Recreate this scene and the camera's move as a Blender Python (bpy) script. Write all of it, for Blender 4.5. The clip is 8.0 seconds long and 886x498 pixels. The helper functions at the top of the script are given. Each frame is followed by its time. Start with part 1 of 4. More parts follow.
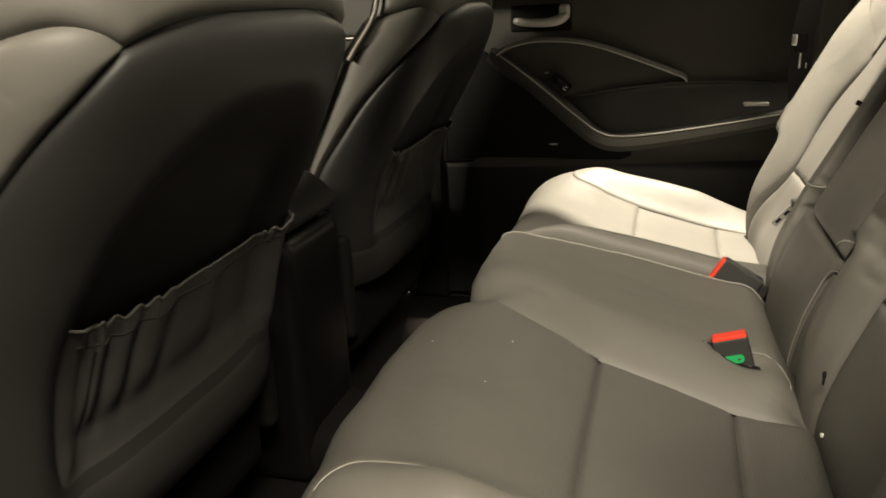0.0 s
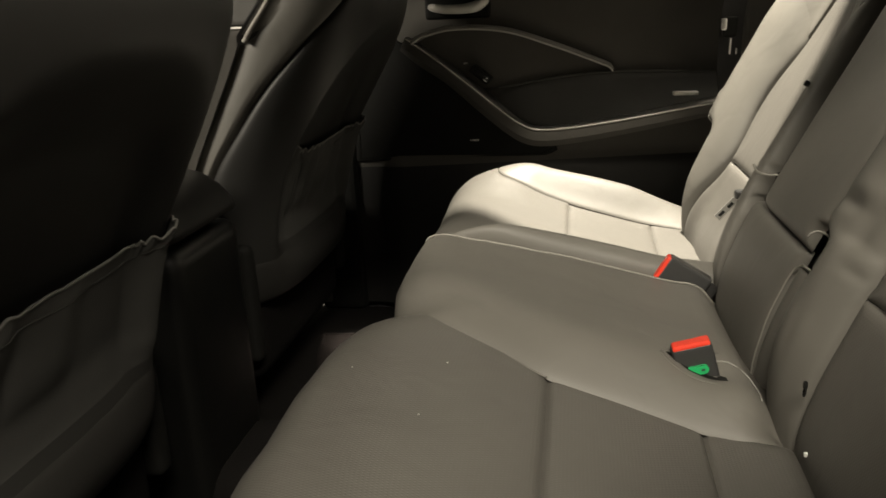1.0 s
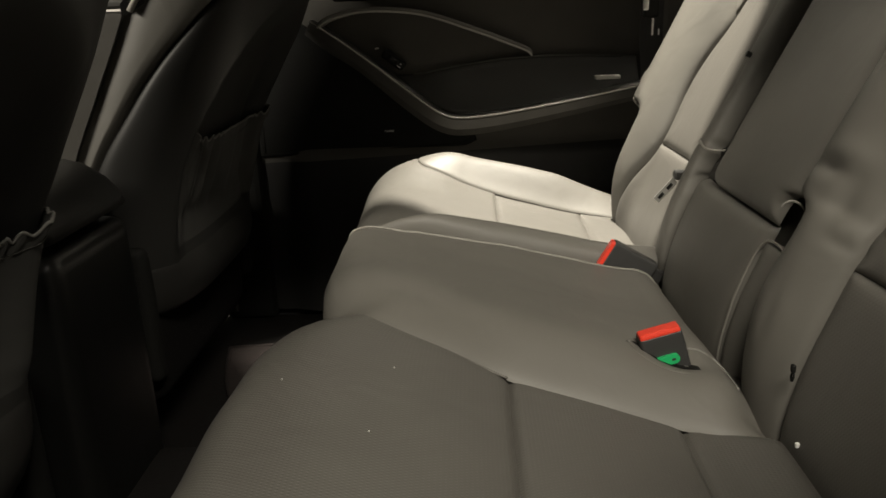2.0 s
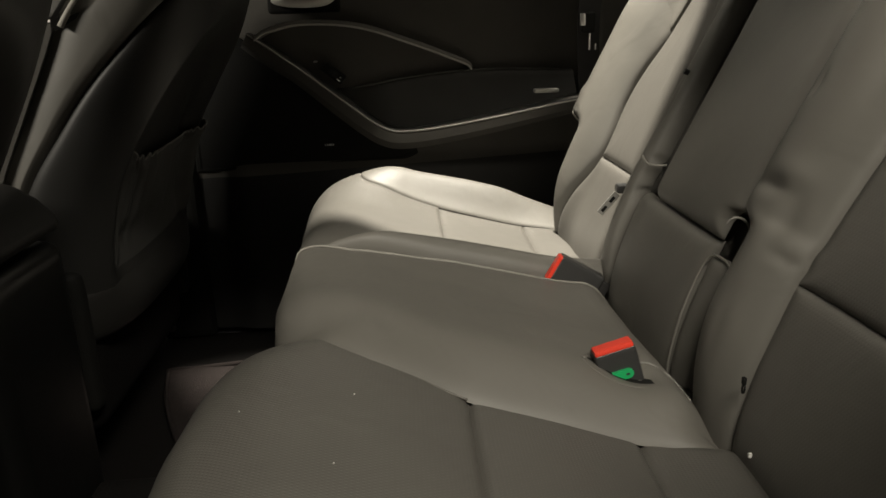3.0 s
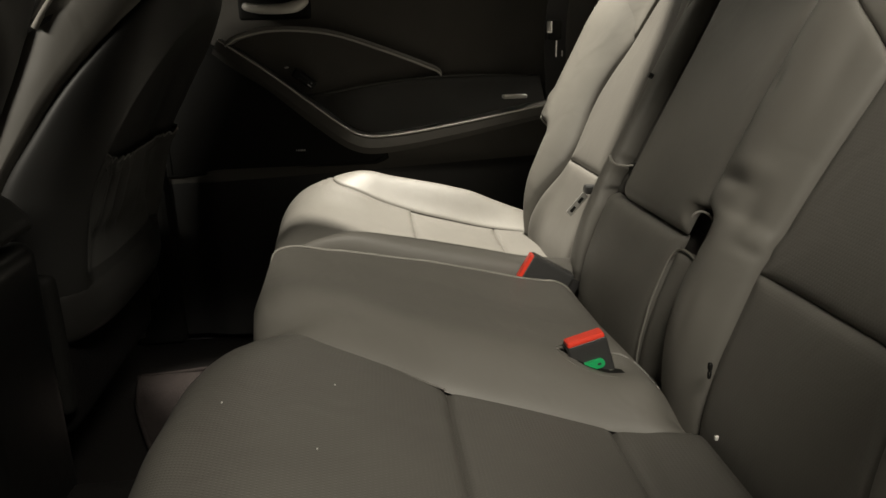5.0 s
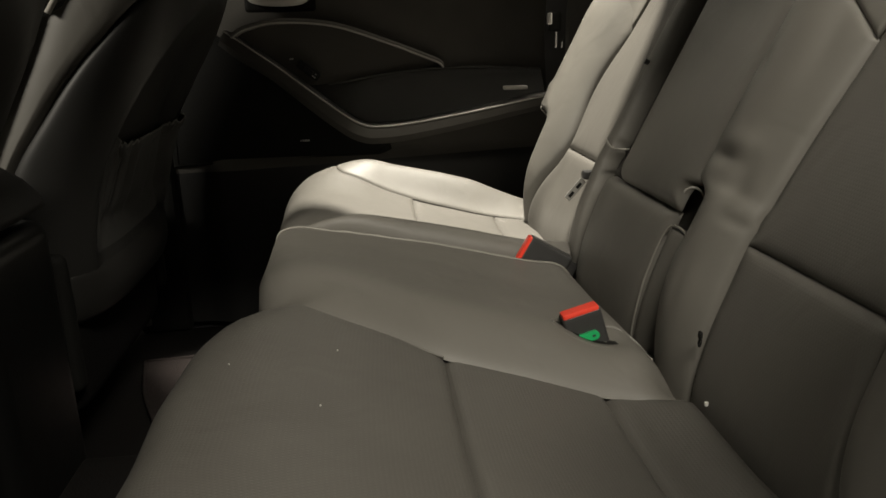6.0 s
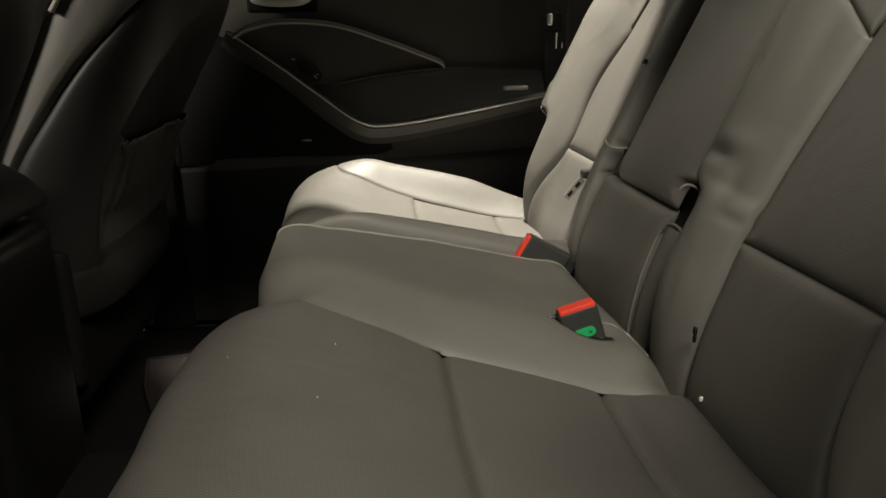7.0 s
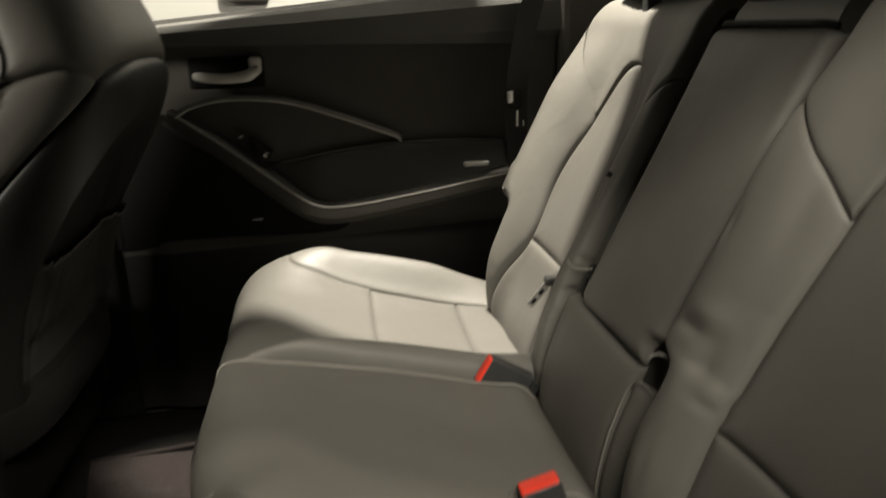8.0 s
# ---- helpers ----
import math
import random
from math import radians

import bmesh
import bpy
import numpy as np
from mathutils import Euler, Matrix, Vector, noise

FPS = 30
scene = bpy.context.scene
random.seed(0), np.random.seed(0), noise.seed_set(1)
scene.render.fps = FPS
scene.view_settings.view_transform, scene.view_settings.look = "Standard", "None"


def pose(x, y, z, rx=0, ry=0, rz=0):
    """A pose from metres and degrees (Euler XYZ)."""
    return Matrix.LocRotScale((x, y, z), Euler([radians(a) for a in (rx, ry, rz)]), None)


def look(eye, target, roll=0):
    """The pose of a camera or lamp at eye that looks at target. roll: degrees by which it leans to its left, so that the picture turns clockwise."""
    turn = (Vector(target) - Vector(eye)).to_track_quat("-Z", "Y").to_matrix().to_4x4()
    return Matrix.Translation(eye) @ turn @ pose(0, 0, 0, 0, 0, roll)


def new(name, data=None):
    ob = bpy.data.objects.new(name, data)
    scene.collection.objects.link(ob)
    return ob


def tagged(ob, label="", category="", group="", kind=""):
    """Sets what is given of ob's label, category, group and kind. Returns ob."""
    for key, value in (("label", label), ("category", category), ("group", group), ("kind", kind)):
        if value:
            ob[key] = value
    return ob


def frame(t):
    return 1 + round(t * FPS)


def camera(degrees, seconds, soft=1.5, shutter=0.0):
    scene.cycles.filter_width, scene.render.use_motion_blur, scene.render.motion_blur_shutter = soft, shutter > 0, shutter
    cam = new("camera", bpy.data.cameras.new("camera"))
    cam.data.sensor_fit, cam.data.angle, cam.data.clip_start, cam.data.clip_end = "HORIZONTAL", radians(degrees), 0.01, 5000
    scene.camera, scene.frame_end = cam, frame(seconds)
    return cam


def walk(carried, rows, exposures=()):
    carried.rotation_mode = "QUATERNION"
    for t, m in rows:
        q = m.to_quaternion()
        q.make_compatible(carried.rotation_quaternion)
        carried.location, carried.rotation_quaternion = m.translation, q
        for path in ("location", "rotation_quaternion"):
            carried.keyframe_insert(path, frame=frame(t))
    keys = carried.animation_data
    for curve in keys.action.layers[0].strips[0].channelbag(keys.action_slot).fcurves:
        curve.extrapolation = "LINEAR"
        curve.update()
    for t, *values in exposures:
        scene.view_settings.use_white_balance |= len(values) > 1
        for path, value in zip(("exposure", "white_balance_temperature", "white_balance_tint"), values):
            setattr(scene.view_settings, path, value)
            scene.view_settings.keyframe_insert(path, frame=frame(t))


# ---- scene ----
cam = camera(61.5, 8.0, soft=1.5, shutter=0.4)
PATH = [
    (0, (-0.214, -1.105, 0.796), (-0.765, 0.714, 0.173), -2.7),
    (0.5, (-0.23, -1.015, 0.772), (-0.675, 0.833, 0.152), -2.6),
    (1, (-0.259, -0.968, 0.748), (-0.589, 0.906, 0.132), -2.5),
    (1.5, (-0.275, -0.905, 0.713), (-0.469, 0.99, 0.102), -2.4),
    (2, (-0.317, -0.872, 0.695), (-0.378, 1.032, 0.087), -2.2),
    (3.5, (-0.341, -0.862, 0.714), (-0.173, 1.041, 0.123), -1.7),
    (4, (-0.343, -0.863, 0.714), (-0.15, 1.04, 0.129), -1.7),
    (5.5, (-0.354, -0.903, 0.69), (-0.143, 1.004, 0.124), -1.4),
    (6, (-0.352, -0.92, 0.676), (-0.152, 0.988, 0.113), -1.4),
    (6.5, (-0.346, -0.933, 0.641), (-0.16, 0.979, 0.082), -1.4),
    (7, (-0.347, -0.93, 0.671), (-0.155, 0.982, 0.115), -1.3),
    (7.5, (-0.339, -0.917, 0.707), (-0.127, 0.993, 0.152), -1.4),
    (7.8, (-0.322, -0.866, 0.771), (-0.099, 1.039, 0.206), -1.6),
    (7.9, (-0.312, -0.843, 0.8), (-0.075, 1.06, 0.234), -1.7),
    (8, (-0.303, -0.81, 0.83), (-0.038, 1.087, 0.258), -1.9),
]
EXPOSURES = [(0, 0.66, 7050, 10), (0.5, 0.58, 6900, 10), (1.0, 0.47, 6750, 10), (2.0, 0.10, 6560, 10), (3.5, -0.07, 6500, 10), (6.0, -0.07, 6500, 10), (7.5, 0.0, 6500, 10), (8.0, 0.03, 6500, 10)]
walk(cam, [(t, look(eye, target, roll)) for t, eye, target, roll in PATH], EXPOSURES)

# ---- light ----
world = bpy.data.worlds.new("world")
scene.world = world
world.use_nodes = True
world.node_tree.nodes["Background"].inputs["Color"].default_value = (0.9, 0.85, 0.75, 1)
world.node_tree.nodes["Background"].inputs["Strength"].default_value = 0.004


def lamp(name, kind, where, target, power, size, colour):
    data = bpy.data.lights.new(name, kind)
    data.energy, data.color = power, colour
    if kind == "AREA":
        data.shape, data.size, data.size_y = "RECTANGLE", size[0], size[1]
    else:
        data.shadow_soft_size = size
    ob = new(name, data)
    ob.matrix_world = look(where, target)
    return ob


WARM = (1.0, 0.93, 0.80)
# unseen lamp added ahead of the car to fill the backrests and seat flank
lamp("fill_lamp_front", "AREA", (-2.9, -1.2, 1.9), (-0.1, 0.0, 0.7), 68, (1.0, 0.3), WARM)
# out of view: a tube lamp over the open door's side and a bright bulb over the far side
lamp("ceiling_lamp_near", "AREA", (0.03, -1.70, 2.19), (-0.1, -0.1, 0.45), 66, (1.1, 0.2), WARM)
lamp("ceiling_lamp_far", "POINT", (0.0, 0.72, 2.25), (0, 0, 0), 700, 0.05, WARM)

# ---- materials ----


def material(name, base, rough=0.5, metal=0.0, second=None, scale=20.0, bump=0.0, grain=400.0, spec=0.5, sheen=0.0, crease=0.0):
    """Two-tone noise colour, fine grain bump and uneven gloss, in object metres."""
    m = bpy.data.materials.new(name)
    m.use_nodes = True
    nt = m.node_tree
    b = nt.nodes["Principled BSDF"]
    co = nt.nodes.new("ShaderNodeTexCoord")
    n1 = nt.nodes.new("ShaderNodeTexNoise")
    n1.inputs["Scale"].default_value, n1.inputs["Detail"].default_value = scale, 2.5
    nt.links.new(co.outputs["Object"], n1.inputs["Vector"])
    mix = nt.nodes.new("ShaderNodeMix")
    mix.data_type = "RGBA"
    second = second or tuple(c * 0.82 for c in base)
    mix.inputs["A"].default_value, mix.inputs["B"].default_value = (*base, 1), (*second, 1)
    nt.links.new(n1.outputs["Fac"], mix.inputs["Factor"])
    nt.links.new(mix.outputs["Result"], b.inputs["Base Color"])
    ramp = nt.nodes.new("ShaderNodeMapRange")
    ramp.inputs["To Min"].default_value, ramp.inputs["To Max"].default_value = rough - 0.06, rough + 0.08
    nt.links.new(n1.outputs["Fac"], ramp.inputs["Value"])
    nt.links.new(ramp.outputs["Result"], b.inputs["Roughness"])
    b.inputs["Metallic"].default_value = metal
    b.inputs["Specular IOR Level"].default_value = spec
    if sheen:
        b.inputs["Sheen Weight"].default_value = sheen
    if bump:
        v = nt.nodes.new("ShaderNodeTexVoronoi")
        v.inputs["Scale"].default_value = grain
        nt.links.new(co.outputs["Object"], v.inputs["Vector"])
        bp = nt.nodes.new("ShaderNodeBump")
        bp.inputs["Strength"].default_value, bp.inputs["Distance"].default_value = bump, 0.0006
        nt.links.new(v.outputs["Distance"], bp.inputs["Height"])
        nt.links.new(bp.outputs["Normal"], b.inputs["Normal"])
    if crease:
        w = nt.nodes.new("ShaderNodeTexNoise")
        w.inputs["Scale"].default_value, w.inputs["Detail"].default_value, w.inputs["Distortion"].default_value = 16, 2, 0.8
        nt.links.new(co.outputs["Object"], w.inputs["Vector"])
        bw = nt.nodes.new("ShaderNodeBump")
        bw.inputs["Strength"].default_value, bw.inputs["Distance"].default_value = crease, 0.006
        nt.links.new(w.outputs["Fac"], bw.inputs["Height"])
        nt.links.new(bp.outputs["Normal"], bw.inputs["Normal"])
        nt.links.new(bw.outputs["Normal"], b.inputs["Normal"])
    return m


def perforate(m, pitch=0.0037, hole=0.26, deep=0.27):
    """Rows of punched dots over a leather, in the panel's own metres."""
    nt = m.node_tree
    b = nt.nodes["Principled BSDF"]
    uv = nt.nodes.new("ShaderNodeUVMap")
    uv.uv_map = "metres"
    sep = nt.nodes.new("ShaderNodeSeparateXYZ")
    nt.links.new(uv.outputs["UV"], sep.inputs["Vector"])

    def math_node(op, a, c=None):
        n = nt.nodes.new("ShaderNodeMath")
        n.operation = op
        for k, val in enumerate((a, c)):
            if val is None:
                continue
            if isinstance(val, (int, float)):
                n.inputs[k].default_value = val
            else:
                nt.links.new(val, n.inputs[k])
        return n.outputs[0]

    row = math_node("DIVIDE", sep.outputs["Y"], pitch)
    odd = math_node("MULTIPLY", math_node("MODULO", math_node("FLOOR", row), 2.0), 0.5)
    cx = math_node("SUBTRACT", math_node("FRACT", math_node("ADD", math_node("DIVIDE", sep.outputs["X"], pitch), odd)), 0.5)
    cy = math_node("SUBTRACT", math_node("FRACT", row), 0.5)
    r = math_node("SQRT", math_node("ADD", math_node("MULTIPLY", cx, cx), math_node("MULTIPLY", cy, cy)))
    step = nt.nodes.new("ShaderNodeMapRange")
    step.interpolation_type = "SMOOTHSTEP"
    step.inputs["From Min"].default_value, step.inputs["From Max"].default_value = hole * 0.5, hole * 1.5
    nt.links.new(r, step.inputs["Value"])
    old = b.inputs["Normal"].links[0].from_node
    bp = nt.nodes.new("ShaderNodeBump")
    bp.inputs["Strength"].default_value, bp.inputs["Distance"].default_value = deep, 0.0006
    nt.links.new(step.outputs["Result"], bp.inputs["Height"])
    nt.links.new(old.outputs["Normal"], bp.inputs["Normal"])
    nt.links.new(bp.outputs["Normal"], b.inputs["Normal"])
    return m


LEATHER = material("grey_leather", (0.122, 0.116, 0.101), 0.53, second=(0.100, 0.095, 0.084), scale=9, bump=0.03, grain=500, spec=0.42, crease=0.22)
# bench copy toned darker to stand in for shade over the near cushion
PERFORATED = perforate(material("perforated_grey_leather", (0.085, 0.081, 0.071), 0.44, second=(0.072, 0.068, 0.0605), scale=9, bump=0.03, grain=500, spec=0.5, crease=0.2))
# same leather, lighter and with fainter holes, for far cushion and backrests
FAINT = perforate(material("faint_perforated_leather", (0.105, 0.100, 0.088), 0.46, second=(0.089, 0.084, 0.075), scale=9, bump=0.03, grain=500, spec=0.46, crease=0.2), deep=0.12)
PIPING = material("piping_leather", (0.21, 0.20, 0.175), 0.5, bump=0.2)
THREAD = material("pale_thread", (0.45, 0.43, 0.38), 0.7)
CHARCOAL = material("charcoal_leather", (0.021, 0.0206, 0.019), 0.5, scale=9, bump=0.05, grain=700, spec=0.33)
STEEL = material("dull_steel", (0.48, 0.47, 0.44), 0.35, metal=0.6)
# flat black plastic; also stands in for shade in gaps, slits and recesses
HOLLOW = material("black_plastic_and_shade", (0.008, 0.008, 0.007), 0.7, spec=0.2)
GLOSS = material("gloss_black_plastic", (0.006, 0.006, 0.0055), 0.34, scale=30, spec=0.5)
STRIP = material("dark_grey_leather", (0.021, 0.0203, 0.0185), 0.5, scale=9, bump=0.05, grain=700, spec=0.3)
VINYL = material("black_vinyl", (0.014, 0.0137, 0.013), 0.6, scale=12, bump=0.05, grain=500)
POCKET = material("charcoal_pocket_cloth", (0.043, 0.0422, 0.0383), 0.85, scale=30, bump=0.3, grain=900)
PLASTIC = material("dark_door_plastic", (0.08, 0.0755, 0.067), 0.68, scale=14, bump=0.4, grain=600, spec=0.25)
ARMPAD = material("armrest_vinyl", (0.036, 0.0345, 0.031), 0.62, scale=14, bump=0.3, grain=600, spec=0.3)
SHOULDER = material("charcoal_door_top", (0.07, 0.067, 0.06), 0.6, scale=14, bump=0.4, grain=600)
SATIN = material("satin_grey_trim", (0.20, 0.193, 0.176), 0.38, scale=30)
BAND = material("dark_satin_band", (0.085, 0.081, 0.074), 0.34, scale=30)
BEAD = material("silver_bead", (0.50, 0.485, 0.45), 0.38, metal=0.0, scale=30)
SILVER = material("silver_handle", (0.74, 0.72, 0.67), 0.36, metal=0.1, scale=40)
CHROME = material("chrome", (0.8, 0.79, 0.77), 0.2, metal=0.7)
ELASTIC = material("elastic_cloth", (0.15, 0.146, 0.133), 0.85, scale=60)
CARPET = material("black_carpet", (0.008, 0.0072, 0.0068), 0.95, second=(0.005, 0.0045, 0.004), scale=120, bump=0.9, grain=350, spec=0.1)
MAT = material("brown_grey_floor_mat", (0.024, 0.0195, 0.018), 0.95, second=(0.014, 0.0115, 0.011), scale=90, bump=0.9, grain=350, spec=0.1)
RED = material("red_button", (0.72, 0.045, 0.02), 0.4, second=(0.66, 0.04, 0.018))
GREEN = material("green_tag", (0.01, 0.36, 0.11), 0.45, second=(0.01, 0.32, 0.10))
BLACK = material("black_plastic", (0.034, 0.034, 0.033), 0.4, scale=40, bump=0.25, grain=800)
WEBBING = material("black_webbing", (0.020, 0.019, 0.018), 0.85, bump=0.5, grain=900)
WHITE = material("white_plastic", (0.75, 0.74, 0.70), 0.4)
HEADLINER = material("beige_headliner", (0.12, 0.113, 0.10), 0.95, scale=60, bump=0.4)
PAINT = material("car_paint", (0.05, 0.05, 0.055), 0.25, spec=0.6)
CONCRETE = material("garage_asphalt", (0.06, 0.058, 0.055), 0.9, second=(0.045, 0.044, 0.042), scale=3, bump=0.4, grain=40)
DARKWALL = material("grey_painted_wall", (0.10, 0.097, 0.090), 0.9, second=(0.08, 0.077, 0.072), scale=2)
PLASTER = material("garage_plaster", (0.45, 0.43, 0.40), 0.9, second=(0.40, 0.385, 0.36), scale=2)


def glass_material():
    m = bpy.data.materials.new("window_glass")
    m.use_nodes = True
    nt = m.node_tree
    b = nt.nodes["Principled BSDF"]
    b.inputs["Base Color"].default_value = (0.9, 0.95, 0.92, 1)
    b.inputs["Roughness"].default_value = 0.02
    b.inputs["Transmission Weight"].default_value = 1.0
    b.inputs["IOR"].default_value = 1.02
    return m


GLASS = glass_material()

# ---- mesh helpers ----


def thing(name, label, category, group="", kind=""):
    return tagged(new(name), label, category, group, kind)


def mesh_object(name, verts, faces, mat, parent=None, label="", uvs=None, smooth=True):
    me = bpy.data.meshes.new(name)
    me.from_pydata([tuple(map(float, v)) for v in verts], [], faces)
    me.materials.append(mat)
    if uvs is not None:
        layer = me.uv_layers.new(name="metres")
        idx = np.empty(len(me.loops), dtype=np.int32)
        me.loops.foreach_get("vertex_index", idx)
        layer.data.foreach_set("uv", np.asarray(uvs, dtype=np.float32)[idx].ravel())
    if smooth:
        me.polygons.foreach_set("use_smooth", np.ones(len(me.polygons), dtype=bool))
    me.update()
    ob = new(name, me)
    ob.parent = parent
    if label:
        tagged(ob, label)
    return ob


def part(name, bm, mat, parent=None, label="", smooth=False):
    me = bpy.data.meshes.new(name)
    bmesh.ops.recalc_face_normals(bm, faces=bm.faces)
    bm.to_mesh(me)
    bm.free()
    me.materials.append(mat)
    if smooth:
        me.polygons.foreach_set("use_smooth", np.ones(len(me.polygons), dtype=bool))
    ob = new(name, me)
    ob.parent = parent
    if label:
        tagged(ob, label)
    return ob


def box(lo, hi, bevel=0.004, segments=2, matrix=None):
    bm = bmesh.new()
    bmesh.ops.create_cube(bm, size=1)
    lo, hi = Vector(lo), Vector(hi)
    for v in bm.verts:
        v.co = Vector([lo[k] + (v.co[k] + 0.5) * (hi[k] - lo[k]) for k in range(3)])
    if bevel:
        bmesh.ops.bevel(bm, geom=bm.edges[:], offset=bevel, segments=segments, affect="EDGES", profile=0.6)
    if matrix is not None:
        bmesh.ops.transform(bm, matrix=matrix, verts=bm.verts)
    return bm


def catmull(points, n=12):
    """Dense Catmull-Rom curve through points of any dimension."""
    p = np.array(points, float)
    p = np.vstack([2 * p[0] - p[1], p, 2 * p[-1] - p[-2]])
    out = []
    for i in range(1, len(p) - 2):
        a, b, c, d = p[i - 1:i + 3]
        for k in range(n):
            t = k / n
            out.append(0.5 * (2 * b + (c - a) * t + (2 * a - 5 * b + 4 * c - d) * t * t + (3 * b - a - 3 * c + d) * t ** 3))
    out.append(p[-2])
    return np.array(out)


def tube(points, radius, sides=8, n=10):
    """A round cord along a smooth curve, closed at its ends."""
    c = catmull(points, n)
    bm = bmesh.new()
    rings = []
    up = np.array([0.13, 0.31, 0.94])
    for i, p in enumerate(c):
        d = c[min(i + 1, len(c) - 1)] - c[max(i - 1, 0)]
        d /= np.linalg.norm(d) + 1e-9
        a = np.cross(d, up)
        a /= np.linalg.norm(a) + 1e-9
        b = np.cross(d, a)
        rings.append([bm.verts.new(p + radius * (a * math.cos(q) + b * math.sin(q))) for q in np.linspace(0, 2 * math.pi, sides, endpoint=False)])
    for r0, r1 in zip(rings, rings[1:]):
        for k in range(sides):
            bm.faces.new((r0[k], r0[(k + 1) % sides], r1[(k + 1) % sides], r1[k]))
    bm.faces.new(rings[0])
    bm.faces.new(rings[-1])
    return bm


def sweep(points, section, n=10):
    """Sweeps a closed (side, out) section along points (x, y, z, scale); side lies across the way in the xz plane, out is towards -y."""
    c = catmull(points, n)
    bm = bmesh.new()
    rings = []
    for i, p in enumerate(c):
        d = (c[min(i + 1, len(c) - 1)] - c[max(i - 1, 0)])[:3]
        d /= np.linalg.norm(d) + 1e-9
        out = np.array([0.0, -1.0, 0.0])
        side = np.cross(d, out)
        side /= np.linalg.norm(side) + 1e-9
        rings.append([bm.verts.new(p[:3] + side * (u * p[3]) + out * w) for u, w in section])
    k = len(section)
    for r0, r1 in zip(rings, rings[1:]):
        for j in range(k):
            bm.faces.new((r0[j], r0[(j + 1) % k], r1[(j + 1) % k], r1[j]))
    bm.faces.new(rings[0])
    bm.faces.new(rings[-1])
    return bm


# ---- padded upholstery ----


class Curve:
    """A profile in the xz plane, read by t from 0 to 1 along its length."""

    def __init__(self, pts):
        self.c = catmull(pts, 24)
        seg = np.linalg.norm(np.diff(self.c, axis=0), axis=1)
        self.s = np.concatenate([[0], np.cumsum(seg)])
        self.length = self.s[-1]
        self.t = self.s / self.length

    def at(self, t):
        return np.interp(t, self.t, self.c[:, 0]), np.interp(t, self.t, self.c[:, 1])

    def normal(self, t):
        x0, z0 = self.at(np.clip(t - 0.012, 0, 1))
        x1, z1 = self.at(np.clip(t + 0.012, 0, 1))
        dx, dz = x1 - x0, z1 - z0
        n = np.hypot(dx, dz) + 1e-9
        return dz / n, -dx / n

    def t_of_x(self, x):
        k = int(np.argmin(self.c[:, 0]))
        return float(np.interp(-x, -self.c[:k + 1, 0], self.t[:k + 1]))

    def t_of_z(self, z):
        k = int(np.argmax(self.c[:, 1]))
        j = int(np.argmin(self.c[:k + 1, 1]))
        return float(np.interp(z, self.c[j:k + 1, 1], self.t[j:k + 1]))


def soft(knots, blur=0.011):
    """A smooth function of y through rounded knots."""
    y = np.linspace(-0.9, 0.9, 1801)
    k = np.array(knots, float)
    v = np.interp(y, k[:, 0], k[:, 1])
    w = np.exp(-0.5 * (np.arange(-60, 61) * 0.001 / blur) ** 2)
    v = np.convolve(np.pad(v, 60, mode="edge"), w / w.sum(), mode="valid")
    return lambda q: np.interp(q, y, v)


def smooth(a, b, x):
    q = np.clip((x - a) / (b - a), 0, 1)
    return q * q * (3 - 2 * q)


def const(v):
    return lambda q: v + 0 * np.asarray(q, float)


def along(*pairs):
    p = sorted(pairs)
    return lambda q: np.interp(q, [a for a, _ in p], [b for _, b in p])


def spaced(n):
    i = np.linspace(0, 1, n + 1)
    return 0.45 * i + 0.55 * (0.5 - 0.5 * np.cos(np.pi * i))


def panel(name, surface, t0, t1, ya, yb, mat, parent, nu=30, nv=34, depth=0.009, width=0.006, puff=0.003, label="", lift=0.0, edges="tblr", right=0.0):
    """One leather panel of an upholstered surface: domed, its edges drawn down into the seams."""
    t0, t1, ya, yb = [f if callable(f) else const(f) for f in (t0, t1, ya, yb)]
    r, s = np.meshgrid(spaced(nv), spaced(nu), indexing="ij")
    t = t0(s) + (t1(s) - t0(s)) * r
    y = ya(t) + (yb(t) - ya(t)) * s
    W = np.abs(yb(t) - ya(t)) * surface.wide
    L = np.abs(t1(s) - t0(s)) * surface.length
    far = np.full(r.shape, 9.0)
    for key, d in (("b", r * L), ("t", (1 - r) * L), ("l", s * W), ("r", (1 - s) * W)):
        if key in edges:
            far = np.minimum(far, d)
    off = lift + puff * (1 - np.exp(-far / 0.03)) - depth * np.exp(-far / width)
    if right:
        off = off - right * np.exp(-(1 - s) * W / 0.007)
    p = surface(y, t) + surface.out(y, t) * off[..., None]
    uv = np.stack([y * surface.wide, t * surface.length], -1)
    cols = nu + 1
    faces = [(i * cols + j, i * cols + j + 1, (i + 1) * cols + j + 1, (i + 1) * cols + j) for i in range(nv) for j in range(nu)]
    return mesh_object(name, p.reshape(-1, 3), faces, mat, parent, label, uv.reshape(-1, 2))


class Surface:
    wide = 1.0

    def __init__(self, curve):
        self.curve, self.length = curve, curve.length

    def out(self, y, t):
        e = 0.004
        a = self(y + e / self.wide, t) - self(y - e / self.wide, t)
        b = self(y, np.clip(t + e / self.length, 0, 1)) - self(y, np.clip(t - e / self.length, 0, 1))
        n = np.cross(a, b)
        n /= np.linalg.norm(n, axis=-1, keepdims=True) + 1e-9
        nx, nz = self.curve.normal(t)
        sign = np.where(n[..., 0] * nx + n[..., 2] * nz < 0, -1.0, 1.0)
        return n * sign[..., None]


